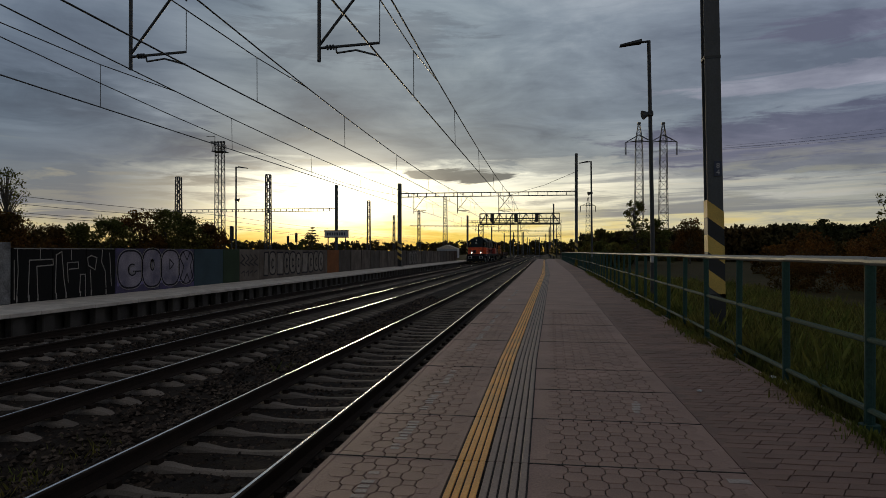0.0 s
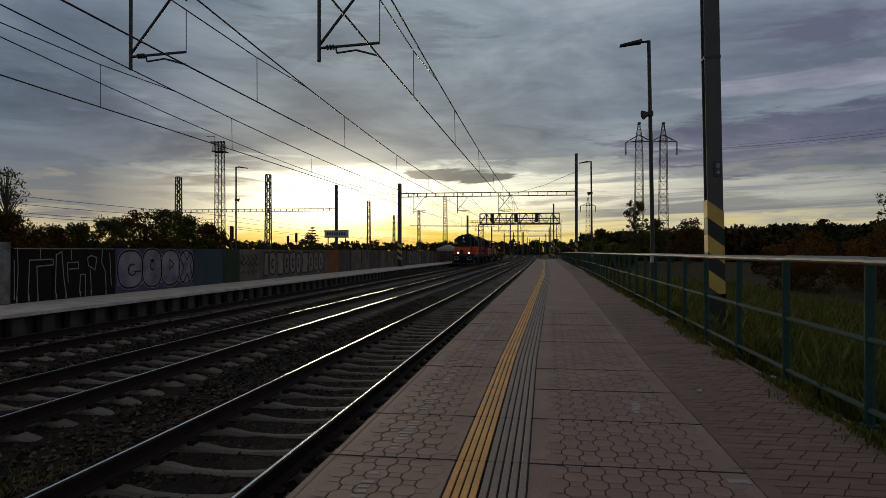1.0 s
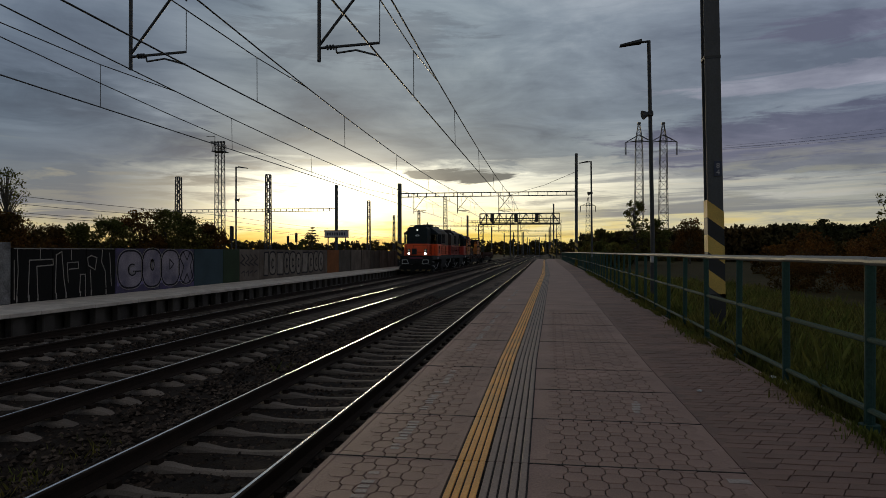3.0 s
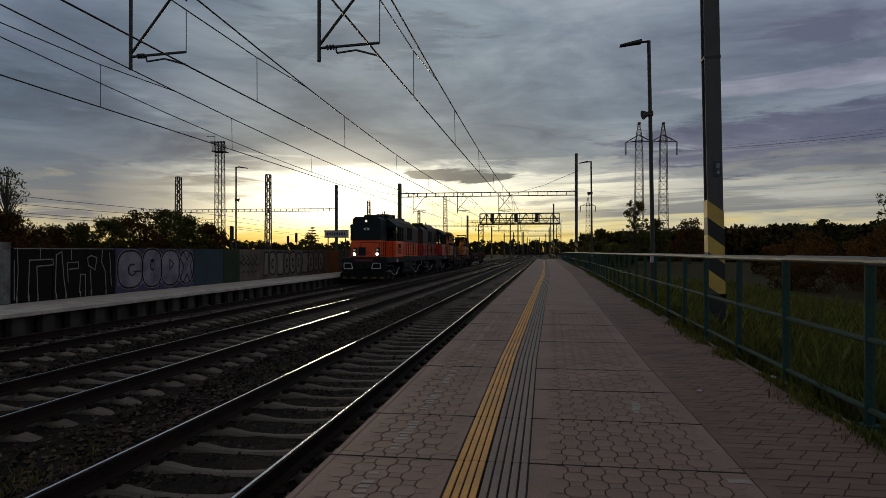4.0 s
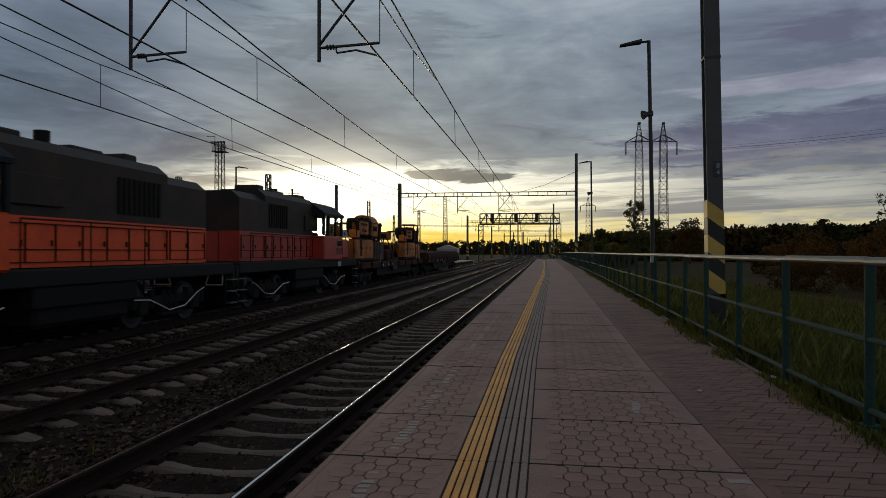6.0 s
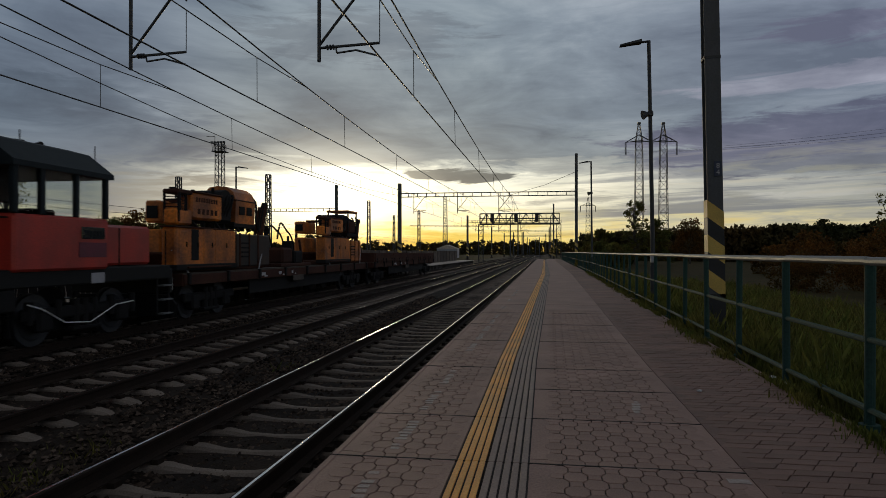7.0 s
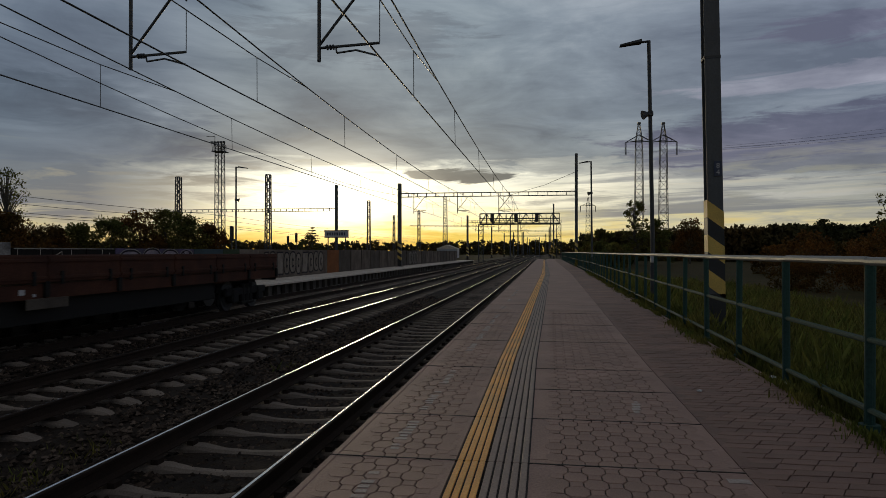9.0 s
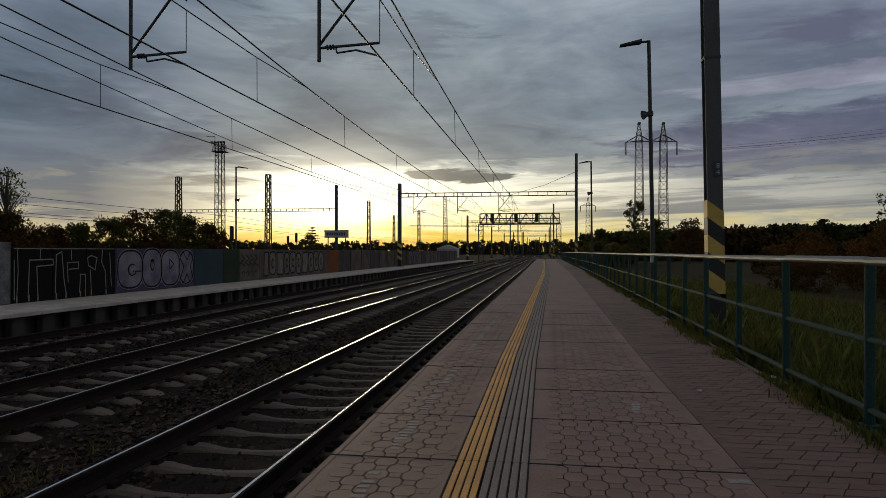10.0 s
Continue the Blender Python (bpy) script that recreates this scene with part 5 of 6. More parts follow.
def wheelset_mesh(r):
    bm = B()
    for s in (-1, 1):
        tube(bm, (s * 0.70, 0, 0), (s * 0.735, 0, 0), r + 0.028, 28)
        tube(bm, (s * 0.735, 0, 0), (s * 0.83, 0, 0), r, 28)
        tube(bm, (s * 0.83, 0, 0), (s * 0.845, 0, 0), r * 0.8, 24, r * 0.72)
        for k in range(6):
            a = k * math.pi / 3
            box(bm, (s * 0.85, math.cos(a) * r * 0.45, math.sin(a) * r * 0.45), (0.02, 0.09, 0.09), 0.01)
        tube(bm, (s * 0.84, 0, 0), (s * 0.9, 0, 0), 0.14, 12)
    tube(bm, (-0.9, 0, 0), (0.9, 0, 0), 0.08, 10)
    me = mesh_of("wheelset", bm)
    me.materials.append(M["dark"])
    return me


WHEELS = []   # (wheelset, place along its vehicle, radius, turned round)


def bogie(veh, y, base, r, mesh, loco, flip=False):
    bm = B()
    hw = 1.02
    for s in (-1, 1):
        box(bm, (s * hw, y, r + 0.12), (0.14, base + 1.1, 0.24), 0.04)
        for q in (-base / 2, base / 2):
            box(bm, (s * hw, y + q, r), (0.24, 0.42, 0.44), 0.05)
            if loco:
                for d in (-0.38, 0.38):
                    tube(bm, (s * (hw + 0.04), y + q + d, r - 0.05), (s * (hw + 0.04), y + q + d, r + 0.38), 0.085, 10)
        for d in (-0.28, 0.0, 0.28):
            tube(bm, (s * hw, y + d, r - 0.22), (s * hw, y + d, r + 0.36), 0.10, 10)
        box(bm, (s * hw, y, r - 0.24), (0.2, 0.9, 0.08), 0.02)
        for q in (-base / 2, base / 2):
            for d in (-1, 1):
                box(bm, (s * 0.78, y + q + d * (r + 0.07), r - 0.08), (0.1, 0.07, 0.4), 0.02)
    box(bm, (0, y, r + 0.1), (2.0, 0.5, 0.3), 0.04)
    b = part("bogie", bm, M["soot"], veh)
    for q in (-base / 2, base / 2):
        w = part("wheelset", mesh, None, veh, "dark steel wheelset with worn bright treads")
        w.matrix_basis = pose(0, y + q, r)
        WHEELS.append((w, y + q, r, flip))
    return b


def buffers(veh, y, way, plate):
    """Two buffers and a hook coupling at an end; way: -1 forwards."""
    for s in (-1, 1):
        bm = B()
        tube(bm, (s * 0.875, y, 1.05), (s * 0.875, y + way * 0.35, 1.05), 0.13, 14)
        tube(bm, (s * 0.875, y + way * 0.35, 1.05), (s * 0.875, y + way * 0.42, 1.05), 0.09, 14)
        b = part("buffer", bm, M["soot"], veh)
        bm = B()
        yy = y + way * 0.44
        box(bm, (s * 0.83, yy, 1.0), (0.54, 0.05, 0.34), 0.02)
        part("buffer_plate", bm, M["soot"], b)
        if plate:
            bm = B()
            f = yy + way * 0.03
            pts = [(s * 1.09, 0.84), (s * 1.09, 1.16), (s * 0.66, 1.16), (s * 0.56, 0.84)]
            for (x0, z0), (x1, z1) in zip(pts, pts[1:] + pts[:1]):
                tube(bm, (x0, f, z0), (x1, f, z1), 0.02, 6)
            part("white_outline", bm, M["signpure"], b, "white painted outline")
    bm = B()
    box(bm, (0, y + way * 0.15, 1.03), (0.12, 0.4, 0.16), 0.03)
    tube(bm, (0, y + way * 0.3, 1.0), (0, y + way * 0.36, 0.62), 0.04, 8)
    part("coupling_hook", bm, M["soot"], veh)
    for x in (-0.42, 0.42):
        bm = B()
        tube(bm, (x, y, 0.95), (x, y + way * 0.25, 0.7), 0.03, 6)
        tube(bm, (x, y + way * 0.25, 0.7), (x * 0.6, y + way * 0.3, 0.5), 0.03, 6)
        part("brake_hose", bm, M["soot"], veh)


M["signpure"] = mat("bright_white_paint", (0.80, 0.80, 0.78), 0.5, vary=0.12, scale=8, fine=40, bump=0.02)
M["purple"] = mat("smudged_purple_print", (0.16, 0.03, 0.05), 0.6, vary=0.25, scale=5, bump=0)


def hood(veh, name, y0, y1, hw, zlo, zhi, zsplit, upper, lower, cham=0.22, top_cap=True):
    """A long bonnet: coloured lower doors, dark upper part with a chamfered roof."""
    bm = B()
    sweep(bm, [(-hw, zlo), (hw, zlo), (hw, zsplit), (-hw, zsplit)], y0, y1)
    lo = part(name + "_lower", bm, M[lower], veh)
    bm = B()
    sweep(bm, [(-hw, zsplit), (hw, zsplit), (hw, zhi - cham), (hw - cham * 1.2, zhi), (-hw + cham * 1.2, zhi), (-hw, zhi - cham)], y0, y1)
    up = part(name + "_upper", bm, M[upper], veh)
    return lo, up


def doors(parent, hw, y0, y1, n, z0, z1, rung=0.35, mtl="soot"):
    """Door seams, hinges and latches on both flanks of a bonnet: raised frames round each door."""
    for s in (-1, 1):
        bm = B()
        x = s * (hw + 0.012)
        d = (y1 - y0) / n
        for i in range(n + 1):
            box(bm, (x, y0 + d * i, (z0 + z1) / 2), (0.03, 0.022, z1 - z0))
        for z in (z0, z1, z0 + rung * (z1 - z0)):
            box(bm, (x, (y0 + y1) / 2, z), (0.028, y1 - y0, 0.018))
        part("door_frame", bm, M[mtl], parent)
        for i in range(n):
            bm = B()
            box(bm, (s * (hw + 0.03), y0 + d * (i + 0.85), (z0 + z1) / 2), (0.03, 0.04, 0.12), 0.008)
            part("latch", bm, M["frame"], parent)


def make_loco(name, label, low_nose, paint, dark):
    e = empty(name, pose(0, 0, 0), label, "locomotive", "locomotives")
    L = 12.0
    # underframe, walkways, steps
    bx("underframe", "frame", e, (0, L / 2 + 0.02, 1.33), (2.75, L + 0.9, 0.34), 0.03)
    bx("fuel_tank", "soot", e, (0, 6.1, 0.72), (2.5, 2.9, 0.72), 0.1)
    for s in (-1, 1):
        bx("battery_box", "soot", e, (s * 1.2, 6.1, 0.95), (0.3, 3.2, 0.4), 0.03)
    for y, w in ((-0.5, -1), (L + 0.55, 1)):
        bx("buffer_beam", "frame", e, (0, y, 1.1), (2.7, 0.16, 0.62), 0.03)
        buffers(e, y, w, True)
        bm = B()
        sweep(bm, [(-1.35, 0.2), (1.35, 0.2), (1.45, 0.5), (1.2, 0.75), (-1.2, 0.75), (-1.45, 0.5)], y + w * 0.1 - 0.04, y + w * 0.1 + 0.04)
        pl = part("snow_plough", bm, M["soot"], e)
        for i, x in enumerate((-1.15, -0.62, 0.1, 0.62, 1.1)):
            bm = B()
            box(bm, (x, y + w * 0.16, 0.29), (0.26, 0.02, 0.12), 0, Matrix())
            for v in bm.verts:
                v.co.x += (v.co.z - 0.29) * (0.9 if x > 0 else -0.9)
            part("warning_mark", bm, M["wornstripe"], pl, "worn yellow warning mark")
    for y in (-0.25, L + 0.3):
        for s in (-1, 1):
            for k, z in enumerate((0.32, 0.66, 1.0)):
                bx("step", "steel", e, (s * 1.36, y + 0.05, z), (0.2, 0.42, 0.035), 0.006)
            bx("step_plate", "soot", e, (s * 1.3, y + 0.3, 0.75), (0.04, 0.06, 0.95), 0.01)
            bx("step_plate", "soot", e, (s * 1.3, y - 0.2, 0.75), (0.04, 0.06, 0.95), 0.01)
    # nose
    split, base = 2.5, 1.52
    if low_nose:
        lo = bx("short_bonnet", paint, e, (0, 1.05, (base + 2.42) / 2), (2.2, 2.1, 2.42 - base), 0.06)
        face = lo
    else:
        lo, face = hood(e, "short_bonnet", 0.0, 1.6, 0.86, base, 3.92, split, dark, paint, 0.16)
        bm = B()
        for x0, x1 in ((-0.35, 0.82),):
            for p, q in (((x0, 1.62), (x0, 2.38)), ((x1, 1.62), (x1, 2.38)), ((x0, 2.38), (x1, 2.38)), ((x0, 1.75), (x1, 1.75))):
                tube(bm, (p[0], -0.004, p[1]), (q[0], -0.004, q[1]), 0.012, 4)
        part("door_frame", bm, M["soot"], lo)
        bx("recess_box", "slate", lo, (-0.25, -0.06, 1.85), (0.42, 0.14, 0.5), 0.03)
        doors(lo, 0.86, 0.15, 1.4, 2, 1.6, 2.4)
        # oval emblem as a plain shape
        bm = B()
        tube(bm, (0, -0.012, 0), (0, 0.0, 0), 0.16, 20)
        bmesh.ops.scale(bm, vec=(1.15, 1, 0.5), verts=bm.verts)
        bmesh.ops.translate(bm, vec=(0.0, 0, 3.19), verts=bm.verts)
        em = part("emblem", bm, M["signpure"], face, "plain pale oval emblem")
        bm = B()
        tube(bm, (0, -0.02, 3.19), (0, -0.011, 3.19), 0.055, 14)
        part("emblem_centre", bm, M["slate"], em)
        bm = B()
        tube(bm, (0, -0.05, 3.66), (0, 0.02, 3.66), 0.09, 16)
        hl = part("top_headlight", bm, M["chrome"], face)
        bm = B()
        tube(bm, (0, -0.056, 3.66), (0, -0.048, 3.66), 0.06, 16)
        part("lens", bm, M["lampdim"], hl)
    for x in (-0.7, 0.7):
        bm = B()
        box(bm, (x, -0.06, 1.81), (0.24, 0.14, 0.54), 0.06)
        cl = part("lamp_box", bm, M["soot"], e)
        bm = B()
        tube(bm, (x, -0.15, 1.68), (x, -0.12, 1.68), 0.085, 18)
        part("headlight", bm, M["lampglow" if not low_nose else "chrome"], cl, "glaring white headlight" if not low_nose else "unlit lamp")
        bm = B()
        tube(bm, (x, -0.15, 1.93), (x, -0.12, 1.93), 0.085, 18)
        part("marker_lamp", bm, M["chrome"], cl)
    bx("front_number_strip", "purple", e, (0, -0.59, 1.32), (1.1, 0.02, 0.14), 0.005, "dull red strip with faded marks")
    # cab with real openings for its windows
    y0, y1, hw = 2.1 if low_nose else 1.6, 4.7 if low_nose else 3.85, 1.46
    cab = bx("cab_lower", paint, e, (0, (y0 + y1) / 2, (base + split) / 2 - 0.03), (2 * hw, y1 - y0, split - base + 0.06), 0.05)
    wz0, wz1, roof = 2.56, 3.34, 4.0
    posts = [(y0 + 0.05, 0.1), (y0 + 0.95, 0.1), (y1 - 0.72, 0.12), (y1 - 0.06, 0.12)]
    for s in (-1, 1):
        for y, w in posts:
            bx("window_post", dark, cab, (s * (hw - 0.06), y, (wz0 + wz1) / 2), (0.1, w, wz1 - wz0 + 0.1), 0.01)
        for a, b in zip(posts, posts[1:]):
            bm = B()
            box(bm, (s * (hw - 0.07), (a[0] + b[0]) / 2, (wz0 + wz1) / 2), (0.012, b[0] - a[0], wz1 - wz0))
            p = part("side_window", bm, M["clear"], cab, "clear cab side pane")
    for y in (y0 + 0.05, y1 - 0.05):
        for x in (-hw + 0.06, -0.72, 0.72, hw - 0.06):
            bx("window_post", dark, cab, (x, y, (wz0 + wz1) / 2), (0.12, 0.08, wz1 - wz0 + 0.1), 0.01)
        for a in (-1.08, 1.08):
            bm = B()
            box(bm, (a, y, (wz0 + wz1) / 2), (0.62, 0.012, wz1 - wz0))
            part("end_window", bm, M["clear"], cab)
        if low_nose and y < 2.5:
            bm = B()
            box(bm, (0, y, (wz0 + wz1) / 2), (1.34, 0.012, wz1 - wz0))
            part("end_window", bm, M["clear"], cab)
        else:
            bx("cab_bulkhead", dark, cab, (0, y, (wz0 + wz1) / 2), (1.5, 0.06, wz1 - wz0 + 0.1), 0.01)
    bm = B()
    sweep(bm, [(-hw - 0.03, wz1), (hw + 0.03, wz1), (hw + 0.03, wz1 + 0.1), (hw * 0.62, roof - 0.12), (hw * 0.3, roof), (-hw * 0.3, roof), (-hw * 0.62, roof - 0.12), (-hw - 0.03, wz1 + 0.1)], y0 - (0.12 if low_nose else 0.05), y1 + 0.05)
    rf = part("cab_roof", bm, M[dark], e)
    bx("cab_console", "soot", cab, (0.3, 2.6, 2.45), (1.3, 0.7, 0.5), 0.05)
    # plates on the cab side
    for s in (-1, 1):
        pl = bx("number_plate", "pane", cab, (s * (hw + 0.012), 2.62, 2.2), (0.02, 0.72, 0.24), 0.01, "dark plate with pale marks")
        bm = B()
        for i in range(6):
            box(bm, (s * (hw + 0.026), 2.36 + 0.1 * i, 2.2), (0.006, 0.055, 0.1))
        part("plate_marks", bm, M["frame"], pl)
        bx("printed_panel", "purple", cab, (s * (hw + 0.006), 2.62, 1.86), (0.012, 0.85, 0.3), 0.004)
        bx("maker_plate", "signwhite", e, (s * 1.385, 2.35, 1.28), (0.02, 0.42, 0.22), 0.01, "small pale plate")
    # long bonnet
    hb = 0.95
    lo, up = hood(e, "long_bonnet", y1, 9.6, hb, base, 4.02, split, "hoodbrown", paint, 0.24)
    doors(lo, hb, y1 + 0.1, 9.55, 7, 1.62, 2.36, 0.33)
    lo2, up2 = hood(e, "engine_bonnet", 9.6, 11.6, hb, base, 3.8, split, "hoodbrown", paint, 0.24)
    doors(lo2, hb, 9.7, 11.5, 2, 1.62, 2.36, 0.33)
    for s in (-1, 1):
        bm = B()
        for i in range(9):
            box(bm, (s * (hb + 0.015), 7.6 + 0.2 * i, 3.1), (0.03, 0.1, 0.85), 0.0)
        part("grille", bm, M["soot"], up)
        bx("filter_box", "hoodbrown", up, (s * (hb + 0.03), 5.0, 3.0), (0.08, 1.5, 0.6), 0.02)
    for y, w, h in ((4.8, 0.9, 0.16), (7.2, 1.1, 0.12), (8.8, 0.5, 0.2)):
        bx("roof_hatch", "hoodbrown", up, (0, y, 4.02 + h / 2), (0.9, w, h), 0.03)
    bm = B()
    tube(bm, (0.2, 6.1, 3.98), (0.2, 6.1, 4.34), 0.16, 12)
    part("exhaust", bm, M["soot"], up)
    # horn, antenna, dome
    bm = B()
    for k, x in enumerate((0.2, 0.38)):
        tube(bm, (x, 2.2 + 0.3 * k, roof + 0.1), (x, 2.75 + 0.2 * k, roof + 0.12), 0.03, 8, 0.03)
        tube(bm, (x, 2.05 + 0.3 * k, roof + 0.1), (x, 2.25 + 0.3 * k, roof + 0.1), 0.10, 12, 0.03)
    tube(bm, (0.3, 2.6, roof - 0.05), (0.3, 2.6, roof + 0.1), 0.03, 6)
    part("horn", bm, M["soot"], rf)
    bm = B()
    tube(bm, (-0.3, 0.95, 3.9), (-0.3, 0.95, 4.25), 0.012, 6)
    part("antenna", bm, M["soot"], e)
    bm = B()
    tube(bm, (0.1, 4.3, 3.98), (0.1, 4.3, 4.5), 0.045, 8)
    tube(bm, (-0.25, 4.3, 4.3), (0.45, 4.3, 4.3), 0.012, 6)
    part("antenna", bm, M["soot"], e)
    bm = B()
    tube(bm, (0.4, 2.4, 3.9), (0.4, 2.4, 4.15), 0.05, 8)
    tube(bm, (0.4, 2.4, 4.15), (0.4, 2.4, 4.4), 0.015, 6)
    part("antenna", bm, M["soot"], e)
    if not low_nose:
        bm = B()
        box(bm, (0, 1.75, 3.98), (1.2, 0.55, 0.3), 0.1)
        part("roof_dome", bm, M[dark], rf)
        bx("air_unit", dark, rf, (0.2, 3.3, roof + 0.1), (0.9, 0.6, 0.24), 0.05)
    # handrails and the white-lined pipes on the bogies
    for s in (-1, 1):
        bm = B()
        for y in (4.2, 6.1, 8.0, 9.9, 11.6):
            tube(bm, (s * 1.33, y, 1.5), (s * 1.33, y, 2.42), 0.014, 6)
        tube(bm, (s * 1.33, 4.2, 2.42), (s * 1.33, 11.6, 2.42), 0.016, 6)
        part("handrail", bm, M["soot"], e)
        for yy in (-0.4, 1.45):
            bm = B()
            tube(bm, (s * 1.25, yy, 1.5), (s * 1.25, yy, 2.35), 0.016, 6)
            part("grab_rail", bm, M["soot"], e)
        for yb in (2.42, 9.5):
            bm = B()
            pts = [(-1.65, 0.70), (-1.0, 0.66), (-0.15, 0.36), (0.6, 0.42), (1.25, 0.74), (1.6, 0.84)]
            for p, q in zip(pts, pts[1:]):
                tube(bm, (s * 1.16, yb + p[0], p[1]), (s * 1.16, yb + q[0], q[1]), 0.014, 6)
            part("brake_pipe", bm, M["signpure"], e, "white painted brake pipe")
    wm = wheelset_mesh(0.5)
    bogie(e, 2.3, 2.4, 0.5, wm, True, low_nose)
    bogie(e, 9.5, 2.4, 0.5, wm, True, low_nose)
    return e


def make_flat_wagon(name, label, L, sides):
    e = empty(name, pose(0, 0, 0), label, "goods wagon", "goods wagons")
    bm = B()
    for s in (-1, 1):
        sweep(bm, [(s * 1.28 - 0.06, 0.95), (s * 1.28 + 0.06, 0.95), (s * 1.28 + 0.06, 1.22), (s * 1.28 - 0.06, 1.22)], 0.5, L - 0.5)
        n = 9
        for i in range(n):                       # fish-bellied sill under the middle
            f0, f1 = i / n, (i + 1) / n
            y0, y1 = 4 + (L - 8) * f0, 4 + (L - 8) * f1
            d = 0.32 * math.sin(math.pi * (f0 + f1) / 2)
            box(bm, (s * 1.05, (y0 + y1) / 2, 0.95 - d / 2), (0.08, y1 - y0, d + 0.04))
    part("underframe", bm, M["rust"], e)
    bx("centre_sill", "soot", e, (0, L / 2, 0.86), (0.7, L - 1.6, 0.5), 0.03)
    bx("brake_cylinder", "soot", e, (0.4, L * 0.42, 0.62), (0.5, 0.9, 0.4), 0.12)
    bx("air_reservoir", "soot", e, (0.5, L * 0.55, 0.62), (0.5, 1.3, 0.4), 0.14)
    for s in (-1, 1):
        bx("side_skirt", "soot", e, (s * 1.15, L / 2, 0.72), (0.06, L - 9.5, 0.5), 0.02)
    for i in range(int((L - 1.0) / 0.6)):
        bx("deck_plank", "plank", e, (0, 0.8 + 0.6 * i, 1.24), (2.6, 0.585, 0.05), 0.0)
    for y, w in ((0.55, -1), (L - 0.55, 1)):
        bx("headstock", "rust", e, (0, y, 1.08), (2.6, 0.14, 0.34), 0.02)
        buffers(e, y, w, False)
    n = int((L - 1.2) / 2.2)
    for s in (-1, 1):
        for i in range(n + 1):
            y = 0.7 + (L - 1.4) * i / n
            bx("stake_pocket", "soot", e, (s * 1.36, y, 1.12), (0.08, 0.12, 0.3), 0.01)
        if sides:
            for i in range(n):
                d = (L - 1.4) / n
                y = 0.7 + d * (i + 0.5)
                b = bx("side_board", "rust", e, (s * 1.36, y, 1.5), (0.06, d - 0.03, 0.5), 0.01)
                for q in (-0.16, 0.16):
                    bx("board_rib", "rust", b, (s * 1.4, y, 1.5 + q), (0.03, d - 0.06, 0.06), 0.005)
                for q in (-d / 3, d / 3):
                    bx("hinge", "soot", b, (s * 1.41, y + q, 1.33), (0.03, 0.08, 0.26), 0.005)
        for a, w2 in ((0.28, 0.5), (0.36, 0.25), (0.42, 0.14)):
            for dy, z, h, w in ((0, 1.09, 0.1, w2), (0.3, 1.02, 0.05, w2 * 0.5)):
                bm = B()
                box(bm, (s * 1.347, L * a + dy, z), (0.006, w, h))
                part("stencil_bar", bm, M["signwhite"], e, "pale stencilled bar")
        bx("label_plate", "wallc", e, (s * 1.36, L * 0.45, 0.86), (0.02, 1.1, 0.2), 0.01, "dull plate under the sill")
    if sides:
        for y in (0.65, L - 0.65):
            bx("end_board", "rust", e, (0, y, 1.5), (2.66, 0.06, 0.5), 0.01)
    wm = wheelset_mesh(0.46)
    bogie(e, 2.4, 1.8, 0.46, wm, False)
    bogie(e, L - 2.4, 1.8, 0.46, wm, False)
    return e


def hose(parent, pts, r=0.03, m="soot", name="hydraulic_hose"):
    """A smooth bent hose through the points."""
    P = [Vector(p) for p in pts]
    path = []
    for i in range(len(P) - 1):
        p0, p1, p2, p3 = P[max(0, i - 1)], P[i], P[i + 1], P[min(len(P) - 1, i + 2)]
        for k in range(5):
            t = k / 5
            path.append(0.5 * ((2 * p1) + (p2 - p0) * t + (2 * p0 - 5 * p1 + 4 * p2 - p3) * t * t + (3 * p1 - p0 - 3 * p2 + p3) * t ** 3))
    return wires_between(name, path + [P[-1]], r, parent, 6, m)


